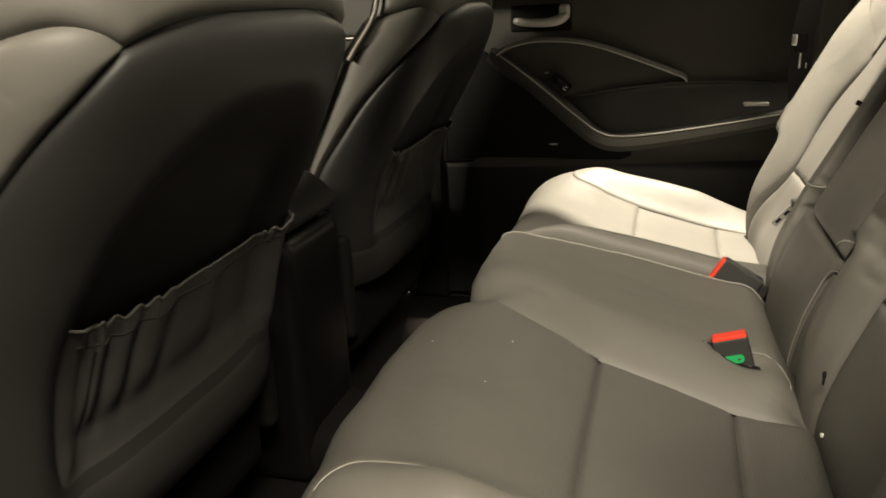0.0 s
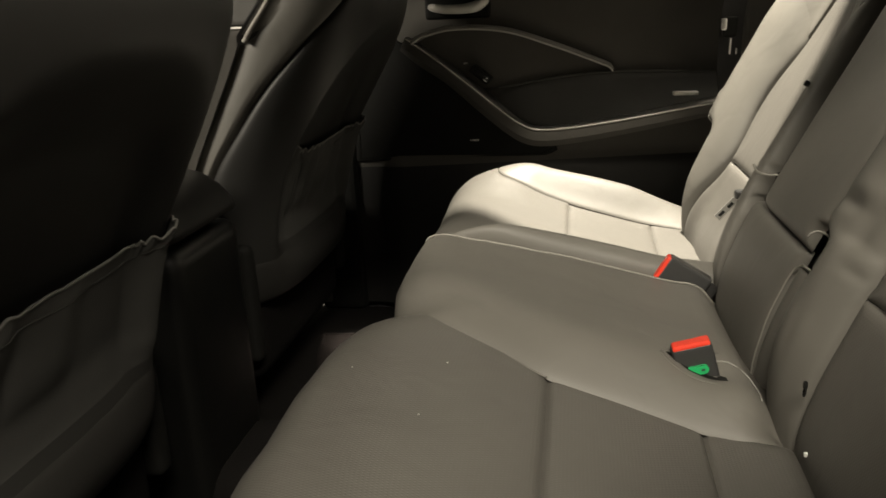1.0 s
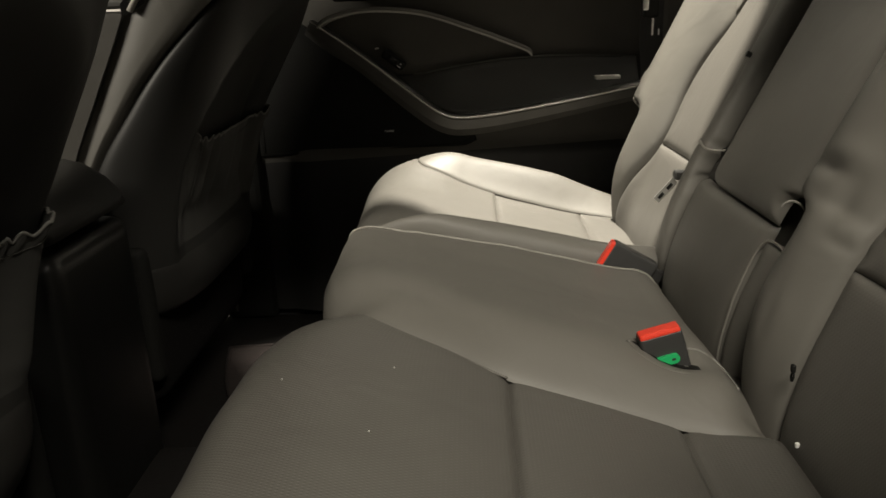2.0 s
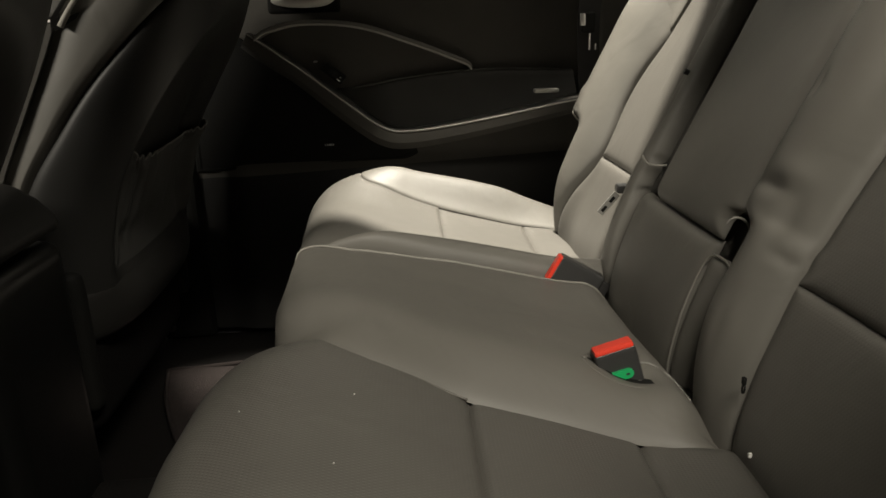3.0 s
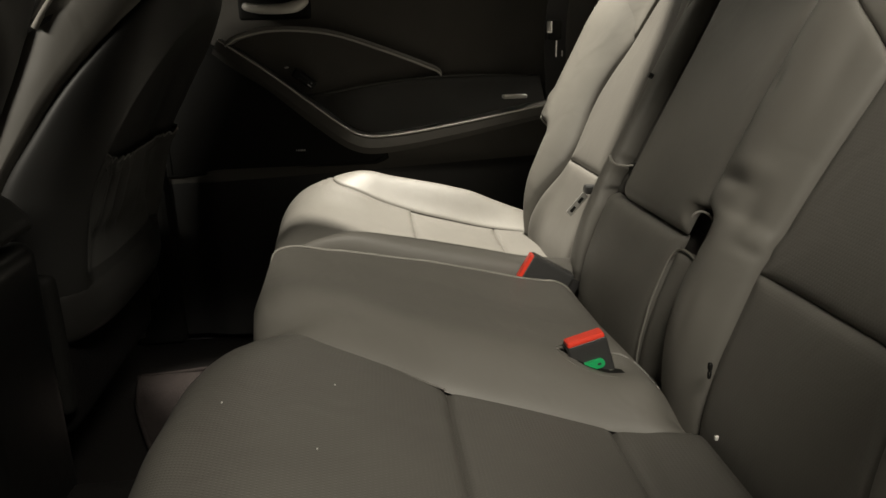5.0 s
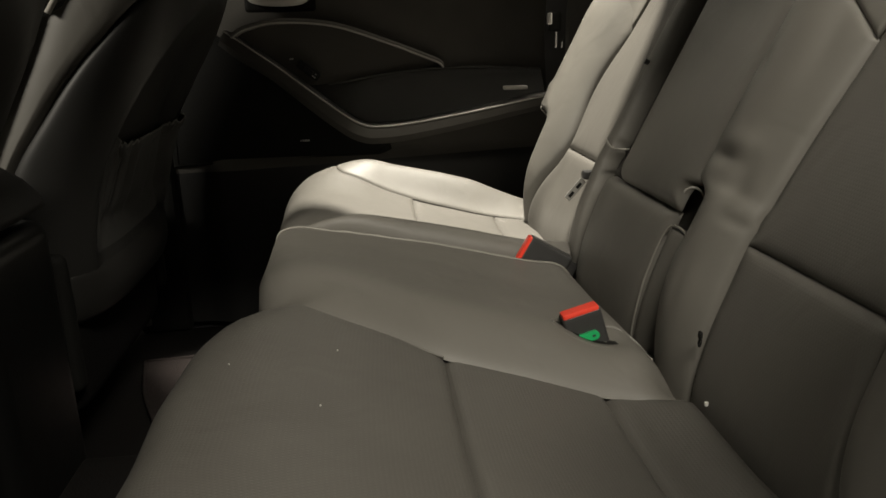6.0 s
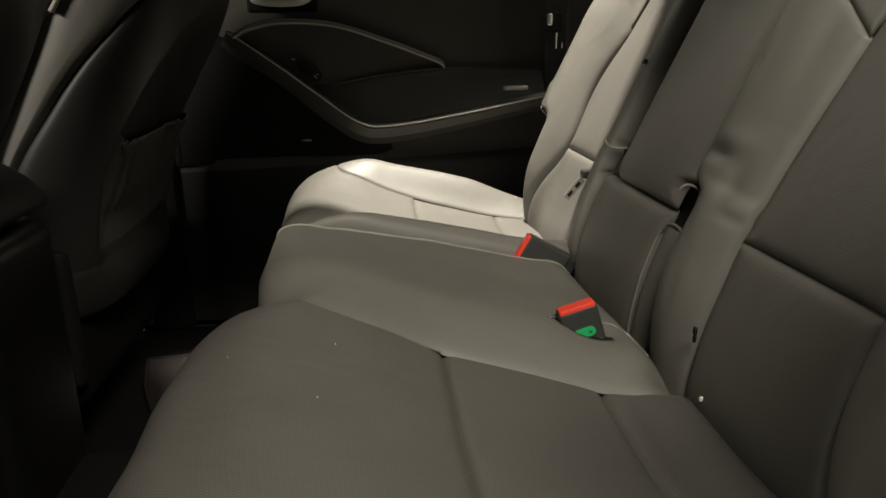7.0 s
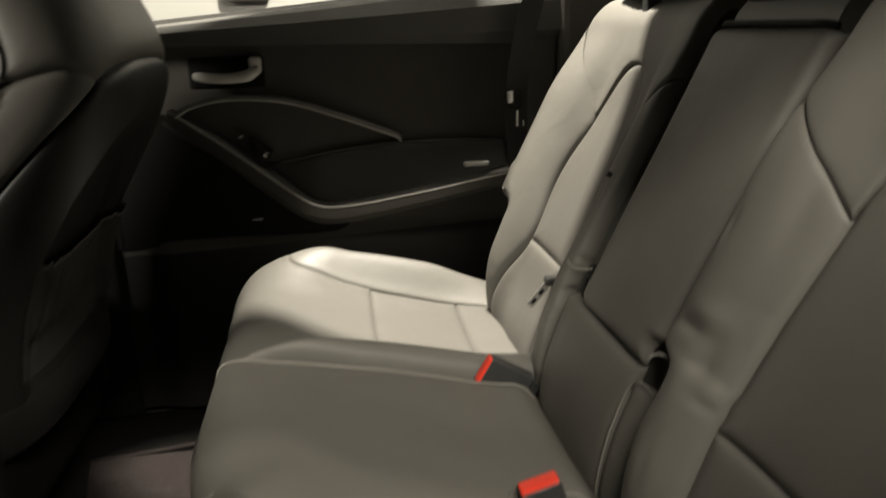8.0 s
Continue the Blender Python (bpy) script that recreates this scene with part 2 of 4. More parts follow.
def core(name, surface, ya, yb, drop, mat, parent, inset=0.011, nu=50, nv=50, down=(0, 0, -1)):
    """The padding under the panels, with its flanks carried on in the direction down."""
    r, s = np.meshgrid(np.linspace(0, 1, nv + 1), np.linspace(0, 1, nu + 1), indexing="ij")
    a, b = (ya if callable(ya) else const(ya)), (yb if callable(yb) else const(yb))
    y = a(r) + (b(r) - a(r)) * s
    p = surface(y, r) - surface.out(y, r) * inset
    d = np.array(down, float) * drop
    grid = np.concatenate([(p[:, :1] + d), p, (p[:, -1:] + d)], axis=1)
    grid = np.concatenate([grid[:1] + d, grid, grid[-1:] + d], axis=0)
    rows, cols = grid.shape[:2]
    faces = [(i * cols + j, i * cols + j + 1, (i + 1) * cols + j + 1, (i + 1) * cols + j) for i in range(rows - 1) for j in range(cols - 1)]
    return mesh_object(name, grid.reshape(-1, 3), faces, mat, parent)


def seam_cord(name, surface, t, y, mat, parent, radius=0.0016, lift=-0.001, label=""):
    """A raised cord of piping along a line of (t, y) over a padded surface."""
    t, y = np.asarray(t, float), np.asarray(y, float)
    p = surface(y, t) + surface.out(y, t) * lift
    return part(name, tube(p, radius, 6, 3), mat, parent, label, smooth=True)

# ---- rear seat cushions ----
CUSHION = Curve([(0.05, 0.262), (0.02, 0.284), (-0.02, 0.298), (-0.112, 0.311), (-0.195, 0.332), (-0.277, 0.354), (-0.36, 0.376), (-0.43, 0.390), (-0.48, 0.388),
                 (-0.515, 0.368), (-0.535, 0.33), (-0.538, 0.285), (-0.525, 0.23), (-0.505, 0.17), (-0.49, 0.10)])


class Cushion(Surface):
    def __init__(self, base, bolster, middle, front, seam, straight=False):
        self.seam, self.straight = seam, straight
        self.curve, self.length = CUSHION, CUSHION.length
        self.k0, self.k1, self.k2, self.kf = soft(base, 0.005), soft(bolster, 0.012), soft(middle, 0.007), soft(front, 0.008)

    def __call__(self, y, t):
        y, t = np.broadcast_arrays(np.asarray(y, float), np.asarray(t, float))
        x, z = self.curve.at(t)
        nx, nz = self.curve.normal(t)
        high = 0.014 + 0.036 * smooth(0.0, -0.30, x) - 0.022 * smooth(-0.38, -0.47, x)
        if self.straight:
            high = 0.028 + 0.040 * smooth(0.02, -0.16, x) - 0.014 * smooth(-0.20, -0.38, x) - 0.045 * smooth(-0.33, -0.53, x)
        mid = 0.025 - 0.006 * smooth(-0.12, -0.46, x)
        h = self.k0(y) + self.k1(y) * high + self.k2(y - self.seam(t)) * mid
        if self.straight:
            h = h + 0.014 * smooth(-0.22, -0.40, x) * smooth(0.45, 0.55, y) * (1 - smooth(0.56, 0.64, y))
        else:
            # the middle pad runs straight on to a tight front edge
            flat = np.interp(x, [-0.537, -0.53, -0.515, -0.50, -0.48, -0.46, -0.44, -0.40, -0.35, -0.27], [0.0, 0.007, 0.013, 0.010, -0.001, -0.009, -0.012, -0.011, -0.006, 0.0])
            h = h + flat * smooth(0.01, 0.05, y - self.seam(t)) * np.where(z > 0.31, 1.0, smooth(0.27, 0.31, z))
            inward = smooth(-0.27, -0.215, y)
            h = h - 0.036 * smooth(-0.074, -0.022, x) * inward + (0.010 * smooth(-0.09, -0.04, x) - 0.026 * smooth(-0.036, -0.016, x)) * (1 - inward)
            h = h - 0.013 * np.exp(-((x + 0.10) / 0.045) ** 2 - ((y + 0.165) / 0.028) ** 2)
        x2 = x + nx * h + self.kf(y) * smooth(-0.30, -0.47, x)
        if not self.straight:
            # its front drops as an upright wall
            wall = -0.482 + 0.008 * np.log1p(np.exp(np.clip((x2 + 0.482) / 0.008, -60, 90)))
            x2 = x2 + (wall - x2) * smooth(0.0, 0.02, y - self.seam(t))
        return np.stack([x2, y, z + nz * h], -1)


def by_x(*pairs):
    """A seam's y along the cushion, from pairs of (x, y)."""
    c = catmull(pairs, 8)
    t = [CUSHION.t_of_x(x) for x in c[:, 0]]
    return lambda q: np.interp(q, t, c[:, 1])


TA, TB, TEND = CUSHION.t_of_x(-0.277), CUSHION.t_of_x(-0.113), 1.0
inner_near = by_x((0.05, -0.262), (-0.02, -0.258), (-0.113, -0.2455), (-0.20, -0.2335), (-0.277, -0.2205), (-0.334, -0.191), (-0.388, -0.166), (-0.435, -0.149), (-0.478, -0.139), (-0.508, -0.136), (-0.536, -0.135))
inner_far = by_x((0.05, 0.262), (-0.02, 0.258), (-0.113, 0.252), (-0.20, 0.25), (-0.277, 0.247), (-0.36, 0.232), (-0.45, 0.205), (-0.535, 0.19))

BENCH = Cushion([(-0.700, -0.09), (-0.672, -0.05), (-0.655, -0.01), (-0.62, 0), (-0.54, 0), (-0.39, -0.008), (-0.27, -0.005), (-0.22, -0.002), (-0.16, 0), (0.138, 0.0), (0.147, -0.005), (0.155, -0.03), (0.17, -0.08)],
                [(-0.68, 0), (-0.60, 1), (-0.545, 0.08), (-0.53, 0)],
                [(-0.005, 0.0), (0.0, 0.0), (0.014, 0.32), (0.048, 1.16), (0.066, 1.42), (0.088, 1.44), (0.12, 1.30), (0.25, 1.0), (0.6, 1)],
                [(-0.68, 0.10), (-0.62, 0.045), (-0.55, 0.002), (-0.45, -0.023), (-0.30, -0.026), (-0.20, -0.014), (-0.165, -0.002), (-0.150, 0.008), (-0.132, 0.058), (-0.115, 0.062), (-0.06, 0.057), (0.05, 0.047), (0.17, 0.042)], inner_near)
OUTER = Cushion([(0.156, -0.07), (0.168, -0.045), (0.174, -0.018), (0.184, -0.004), (0.195, 0.0), (0.25, 0), (0.39, -0.006), (0.54, 0), (0.62, 0), (0.655, -0.01), (0.672, -0.05), (0.70, -0.09)],
                [(0.53, 0), (0.545, 0.08), (0.60, 1), (0.68, 0)],
                [(-0.09, 1.1), (-0.07, 1.45), (-0.045, 1.65), (-0.03, 1.5), (0.0, 0.05), (0.02, 0)],
                [(0.17, 0.040), (0.30, 0.025), (0.45, 0.02), (0.58, 0.045), (0.68, 0.11)], inner_far, True)


outer_line = by_x((0.05, 0.537), (-0.28, 0.540), (-0.36, 0.543), (-0.41, 0.549), (-0.435, 0.558), (-0.450, 0.576), (-0.461, 0.61), (-0.470, 0.65), (-0.478, 0.676), (-0.535, 0.676))
near_line = by_x((0.05, 0.537), (-0.28, 0.545), (-0.36, 0.554), (-0.43, 0.558), (-0.475, 0.559), (-0.492, 0.566), (-0.507, 0.580), (-0.52, 0.604), (-0.532, 0.65))
outer_near = lambda q: -near_line(q)
TF = CUSHION.t_of_x(-0.478)
bench = thing("rear_bench_cushion", "grey perforated leather bench cushion with a raised middle place", "car seat")
core("padding", BENCH, -0.672, 0.155, 0.12, LEATHER, bench)
panel("front_panel", BENCH, TA, TEND, outer_near, inner_near, PERFORATED, bench, nv=60, edges="tbl", depth=0.0065, width=0.0045, right=0.003, label="perforated leather front panel rolled over the edge")
panel("centre_panel", BENCH, TB, TA, -0.537, inner_near, PERFORATED, bench, edges="tbl", depth=0.0065, width=0.0045, right=0.003)
panel("rear_panel", BENCH, 0.0, TB, -0.537, inner_near, PERFORATED, bench, edges="tbl", depth=0.0065, width=0.0045, right=0.003)
panel("side_bolster", BENCH, 0.0, CUSHION.t_of_x(-0.53), -0.676, outer_near, LEATHER, bench, nv=60, depth=0.003, width=0.003, puff=0.001)
panel("middle_pad", BENCH, 0.0, TEND, inner_near, 0.160, LEATHER, bench, nv=70, nu=60, depth=0.0045, width=0.005, label="plain leather middle pad sloping to the side place")

far_cushion = thing("rear_seat_cushion", "grey leather seat cushion beside the closed door, brightly lit", "car seat")
TC, TD = CUSHION.t_of_x(-0.258), CUSHION.t_of_x(-0.092)
core("padding", OUTER, 0.170, 0.672, 0.12, LEATHER, far_cushion)
panel("front_panel", OUTER, TC, TEND, inner_far, outer_line, FAINT, far_cushion, nv=90, depth=0.0035, width=0.003, puff=0.001)
panel("centre_panel", OUTER, TD, TC, inner_far, 0.540, FAINT, far_cushion, depth=0.0065, width=0.006)
panel("rear_panel", OUTER, 0.0, TD, inner_far, 0.540, FAINT, far_cushion, depth=0.0065, width=0.006)
panel("side_bolster", OUTER, 0.0, TF, outer_line, 0.676, LEATHER, far_cushion, nv=90, depth=0.003, width=0.0025, puff=0.0005, edges="blr")
# folds of the slit that the near buckle stands in
seam_cord("slit_fold", BENCH, [CUSHION.t_of_x(x) for x in (-0.085, -0.10, -0.125, -0.150, -0.158)], [-0.118, -0.124, -0.132, -0.140, -0.150], LEATHER, bench, 0.0032, 0.001)
seam_cord("slit_fold", BENCH, [CUSHION.t_of_x(x) for x in (-0.160, -0.152, -0.130, -0.10, -0.06)], [-0.150, -0.168, -0.182, -0.186, -0.188], LEATHER, bench, 0.0035, 0.000)
X = CUSHION.t_of_x
# shade inside the slit is laid on the cushion as a black patch
panel("slit_shade", BENCH, X(-0.082), X(-0.154), along((X(-0.082), -0.178), (X(-0.10), -0.176), (X(-0.13), -0.170), (X(-0.154), -0.151)),
      along((X(-0.082), -0.166), (X(-0.10), -0.154), (X(-0.12), -0.143), (X(-0.154), -0.148)), HOLLOW, bench, nu=8, nv=20, depth=0.0, puff=0.0, lift=0.0032, label="black patch over the leather for the shaded slit at the buckle")
nose = np.linspace(CUSHION.t_of_x(-0.38), CUSHION.t_of_x(-0.515), 26)
seam_cord("bolster_piping", BENCH, nose, outer_near(nose), PIPING, bench, 0.0011, -0.001)
seam_cord("edge_piping", BENCH, np.linspace(0.04, 0.80, 40), np.full(40, 0.1405), PIPING, bench, 0.0019, 0.0034)
for k in range(3):
    q = np.linspace(X(-0.505), X(-0.53) + 0.03, 8)
    seam_cord("corner_fold", BENCH, q + 0.012 * k, np.linspace(-0.126 + 0.004 * k, -0.108 + 0.006 * k, 8), PIPING, bench, 0.0013, 0.002)
front_seam = np.linspace(CUSHION.t_of_x(-0.28), CUSHION.t_of_x(-0.53), 30)
seam_cord("seam_piping", BENCH, front_seam, inner_near(front_seam), LEATHER, bench, 0.0012, -0.0015)
panel("inner_bolster", OUTER, 0.0, TEND, 0.168, inner_far, LEATHER, far_cushion, nv=60)

# ---- rear backrests ----
BACK = Curve([(0.02, 0.20), (-0.018, 0.245), (-0.026, 0.30), (-0.014, 0.37), (0.020, 0.46), (0.067, 0.56), (0.122, 0.67), (0.180, 0.79), (0.202, 0.835), (0.232, 0.858), (0.27, 0.85), (0.30, 0.81)])


# folds in the leather: y, z, half-width across, half-height, depth
PUCKERS = [(0.575, 0.516, 0.014, 0.006, 0.004), (0.556, 0.492, 0.008, 0.020, 0.003), (0.600, 0.548, 0.020, 0.008, -0.002),
           (-0.172, 0.530, 0.022, 0.008, 0.005), (-0.206, 0.502, 0.010, 0.030, 0.004), (-0.190, 0.548, 0.020, 0.010, -0.003), (-0.155, 0.625, 0.006, 0.014, 0.003),
           (-0.225, 0.478, 0.014, 0.006, 0.003), (-0.20, 0.40, 0.007, 0.030, 0.002), (-0.215, 0.66, 0.010, 0.045, 0.002), (0.19, 0.575, 0.008, 0.035, 0.003)]


class Backrest(Surface):
    def __init__(self, base, bolster, tips=None):
        self.tips = tips
        self.curve, self.length = BACK, BACK.length
        self.k0, self.k1 = soft(base, 0.006), soft(bolster, 0.012)

    def normal_out(self, t):
        nx, nz = self.curve.normal(t)
        return -nx, -nz

    def __call__(self, y, t):
        y, t = np.broadcast_arrays(np.asarray(y, float), np.asarray(t, float))
        x, z = self.curve.at(t)
        nx, nz = self.normal_out(t)
        real_y = y
        if self.tips:
            a, b, sign = np.abs(self.tips[0](t)), np.abs(self.tips[1](t)), self.tips[2]
            m = np.abs(y)
            m = np.where((m > 0.53) & (z > 0.56), 0.53 + (m - 0.53) * 0.135 / (b - 0.53), m)
            m = np.where(m < 0.25, 0.25 - (0.25 - m) * 0.12 / (0.25 - a), m)
            y = sign * m
        h = self.k0(y) + self.k1(y) * (0.25 + 0.75 * smooth(0.27, 0.42, z)) * (1 - 0.75 * smooth(0.68, 0.84, z))
        if self.tips:
            h = h - 0.050 * smooth(0.51, 0.59, np.abs(real_y)) * (1 - smooth(0.485, 0.514, z)) - 0.010 * smooth(0.62, 0.66, np.abs(real_y)) * (1 - smooth(0.54, 0.58, z))
            for py, pz, wy, wz, deep in PUCKERS:
                h = h - deep * np.exp(-((real_y - py) / wy) ** 2 - ((z - pz) / wz) ** 2)
        return np.stack([x + nx * h, real_y, z + nz * h], -1)

    def out(self, y, t):
        return -Surface.out(self, y, t)


def back_surface(sign, tips):
    k0 = [(0.10, -0.10), (0.122, -0.05), (0.131, -0.010), (0.140, 0), (0.62, 0), (0.645, -0.01), (0.668, -0.06), (0.70, -0.1)]
    n = 0.012 if sign < 0 else 0.0
    k1 = [(0.12, 0.01 + n), (0.14, 0.014 + n), (0.165, 0.017 + n), (0.19, 0.012 + n), (0.25, -0.010), (0.30, -0.016), (0.41, -0.016), (0.438, -0.015), (0.456, -0.006), (0.484, 0.016), (0.53, 0.030), (0.60, 0.030), (0.65, 0.012)]
    flip = lambda k: sorted((sign * a, b) for a, b in k)
    return Backrest(flip(k0), flip(k1), (*tips, sign))


def by_z(*pairs):
    c = catmull(pairs, 8)
    t = [BACK.t_of_z(z) for z in c[:, 0]]
    return lambda q: np.interp(q, t, c[:, 1])


Z_TABLE = np.linspace(0.25, 0.855, 120)
T_TABLE = np.array([BACK.t_of_z(z) for z in Z_TABLE])


def z_to_t(z):
    return np.interp(z, Z_TABLE, T_TABLE)


def by_z_height(y):
    """Height of the seam under the wrapped top, across the seat."""
    crown = 0.768 - 0.092 * np.abs((y - 0.341) / 0.084) ** 2.8
    low = np.where(y < 0.257, 0.756 - 0.092 * (y - 0.135) / 0.122, crown)
    return np.where(y > 0.425, 0.676 + 0.150 * np.clip((y - 0.425) / 0.225, 0, 1) ** 0.85, low)


def backrest(sign, label):
    """A side backrest with seamed centre panels, bolsters and a wrapped top."""
    top = thing("car_seatback", label, "car seat", "rear backrests")
    t46, t75 = BACK.t_of_z(0.464), BACK.t_of_z(0.755)
    lo = lambda *p: (lambda f: (lambda q: sign * f(q)))(by_z(*p))
    d = 0.009 if sign < 0 else 0.0
    inner = lo((0.20, 0.262 - 2.6 * d), (0.30, 0.262 - 2.4 * d), (0.40, 0.258 - 1.8 * d), (0.464, 0.250 - d), (0.56, 0.253 - d), (0.665, 0.257 - 0.6 * d), (0.755, 0.257), (0.855, 0.257))
    outer = lo((0.20, 0.515), (0.30, 0.505), (0.38, 0.475), (0.464, 0.446), (0.56, 0.450), (0.62, 0.444), (0.68, 0.425), (0.72, 0.420), (0.855, 0.42))
    g = 0.131 if sign < 0 else 0.157
    tip_in = lo((0.20, 0.164), (0.40, 0.162), (0.43, 0.161), (0.452, 0.164), (0.480, 0.165), (0.494, 0.158), (0.503, g + 0.004), (0.51, g), (0.53, g), (0.70, g), (0.855, g + 0.01))
    tip_out = lo((0.20, 0.584), (0.40, 0.586), (0.480, 0.590), (0.502, 0.596), (0.509, 0.612), (0.515, 0.640), (0.522, 0.648), (0.54, 0.650), (0.62, 0.650), (0.70, 0.650), (0.80, 0.640), (0.855, 0.62))
    S = back_surface(sign, (tip_in, tip_out))
    core("padding", S, lambda r: tip_in(r) + sign * 0.006, lambda r: tip_out(r) - sign * 0.006, 0.10, LEATHER, top, down=(1, 0, -0.35))
    panel("lower_panel", S, 0.0, t46, inner, outer, FAINT, top, depth=0.007, width=0.004)
    span = lambda y: by_z_height(np.abs(y))
    crown = lambda s: z_to_t(0.768 - 0.092 * np.abs(2 * s - 1) ** 2.8)
    hi = lambda s: z_to_t(0.756 - 0.092 * s)
    hj = lambda s: z_to_t(0.682 + 0.156 * s ** 0.85)
    panel("centre_panel", S, t46, crown, inner, outer, FAINT, top, nv=60, nu=44, depth=0.007, width=0.004)
    panel("inner_bolster", S, 0.0, hi, tip_in, inner, LEATHER, top, nv=150, depth=0.007, width=0.004)
    panel("outer_bolster", S, 0.0, hj, outer, tip_out, LEATHER, top, nv=150, depth=0.010, width=0.006, edges="blr")
    panel("top_panel", S, lambda s: z_to_t(span(0.135 + 0.525 * s)), 1.0, tip_in, tip_out, LEATHER, top, nu=140, nv=56, depth=0.004, width=0.003)
    lip = np.array([BACK.t_of_z(z) for z in (0.475, 0.485, 0.495, 0.502, 0.508, 0.513, 0.518, 0.524)])
    seam_cord("notch_piping", S, lip, tip_out(lip) - sign * 0.006, PIPING, top, 0.0018, 0.003)
    return top


backrest(-1, "grey leather rear backrest beside the open door")
far_back = backrest(1, "grey leather rear backrest beside the closed door, half in bright light")

mid_back = thing("folding_armrest_seatback", "narrow grey leather middle backrest with a fold-down armrest", "car seat", "rear backrests")
MID = Backrest([(-0.2, -0.14), (-0.136, -0.05), (-0.129, -0.006), (-0.118, 0.014), (0.10, 0.016), (0.114, -0.004), (0.125, -0.05), (0.2, -0.14)], [(-0.1, 0), (0.1, 0)])
LOWMID = Backrest([(-0.2, -0.16), (-0.160, -0.050), (-0.142, -0.022), (-0.122, -0.002), (-0.10, 0.010), (0.10, 0.014), (0.165, 0.004), (0.178, -0.05), (0.21, -0.1)], [(-0.1, 0), (0.1, 0)])
T46, T81 = BACK.t_of_z(0.462), BACK.t_of_z(0.815)
core("padding", MID, -0.112, 0.112, 0.09, LEATHER, mid_back, inset=0.035, down=(1, 0, -0.35))
panel("armrest_face", MID, T46, T81, by_z((0.25, -0.100), (0.46, -0.101), (0.482, -0.102), (0.492, -0.108), (0.502, -0.126), (0.51, -0.131), (0.855, -0.131)), 0.113, LEATHER, mid_back, nv=90, depth=0.011, label="smooth leather face of the folded-up armrest")
panel("lower_face", LOWMID, 0.0, T46, -0.098, 0.172, LEATHER, mid_back, nv=40, depth=0.012)
panel("end_cap", LOWMID, 0.05, T46 - 0.02, -0.152, -0.097, LEATHER, mid_back, nu=18, depth=0.006, label="rounded leather end edged with piping")
seam_cord("piping", LOWMID, [0.10, 0.16, 0.22, T46 - 0.10, T46 - 0.06, T46 - 0.035, T46 - 0.022, T46 - 0.020, T46 - 0.026], [-0.099, -0.098, -0.097, -0.096, -0.096, -0.098, -0.104, -0.114, -0.124], PIPING, mid_back, 0.0013, 0.001)
panel("top_face", MID, T81, 1.0, -0.131, 0.118, LEATHER, mid_back, lift=-0.016)
# black block added behind the notch to stand in for its shade
part("notch_backing", box((0.050, -0.175, 0.42), (0.11, -0.095, 0.51), 0.008, 2), BLACK, mid_back, "black backing that darkens the notch beside the armrest")
# the far gap's shade, put in as a black block
part("gap_shade", box((0.034, 0.116, 0.452), (0.09, 0.146, 0.505), 0.006, 2), HOLLOW, mid_back, "black block for the shaded gap beside the armrest")
part("notch_rim", tube([(-0.006, -0.155, 0.499), (-0.003, -0.155, 0.503), (0.004, -0.155, 0.505), (0.012, -0.155, 0.502), (0.018, -0.155, 0.495), (0.021, -0.155, 0.484)], 0.0014, 6, 5), LEATHER, mid_back, "rolled rim of the hollow", smooth=True)
part("flap_edge", tube([(-0.001, 0.126, 0.520), (0.002, 0.125, 0.513), (0.008, 0.125, 0.507), (0.021, 0.125, 0.504), (0.034, 0.125, 0.504)], 0.0018, 6, 5), PIPING, mid_back, "piped end of the leather flap", smooth=True)
# a black cord takes the place of shade along the upper gap
seam_cord("top_gap_shade", MID, np.full(12, T81 + 0.004), np.linspace(-0.122, 0.108, 12), HOLLOW, mid_back, 0.0045, -0.007, "black cord for the shaded gap above the armrest")
side_line = np.linspace(0.12, T46 - 0.04, 10)
seam_cord("side_flap", LOWMID, side_line, np.full(10, -0.140), LEATHER, mid_back, 0.006, 0.012)
# dimple in the fold drawn as a black dot in place of its shade
part("dimple_shade", tube([(0.070, 0.176, 0.626), (0.076, 0.176, 0.623)], 0.004, 10, 1), BLACK, far_back, "black dot for the shade of a dimple in the leather")

# ---- front seats ----
SHELL = Curve([(-0.785, 0.255), (-0.762, 0.262), (-0.750, 0.29), (-0.740, 0.34), (-0.708, 0.48), (-0.655, 0.59), (-0.608, 0.68), (-0.580, 0.75), (-0.577, 0.80), (-0.592, 0.86), (-0.625, 0.93), (-0.67, 0.98), (-0.72, 1.0)])


class Shell(Surface):
    """The rear of a front seat: rounded across, s from -1 (one flank's front) to 1."""
    wide = 0.33

    def __init__(self, centre):
        self.curve, self.length = SHELL, SHELL.length
        self.centre = centre

    def __call__(self, s, t):
        s, t = np.broadcast_arrays(np.asarray(s, float), np.asarray(t, float))
        x, z = self.curve.at(t)
        half = 0.262 - 0.05 * smooth(0.72, 1.0, z)
        a = np.clip(s, -1.2, 1.2) * (math.pi / 2)
        sy = np.sign(np.sin(a)) * np.abs(np.sin(a)) ** 0.55
        sx = np.maximum(np.cos(a), 0) ** 0.55
        y = self.centre + half * sy
        e = np.abs((y - self.centre) / 0.215) ** 3 + np.maximum(0, (z - 0.42) / 0.31) ** 3
        hollow = 0.048 * smooth(1.05, 0.35, e) * smooth(0.29, 0.42, z)
        return np.stack([x - (0.17 - 0.045 * smooth(0.70, 0.82, z)) * (1 - sx) - hollow, y, z], -1)

def by_h(*pairs):
    c = catmull(pairs, 8)
    t = [SHELL.t_of_z(z) for z in c[:, 0]]
    return lambda q: np.interp(q, t, c[:, 1])


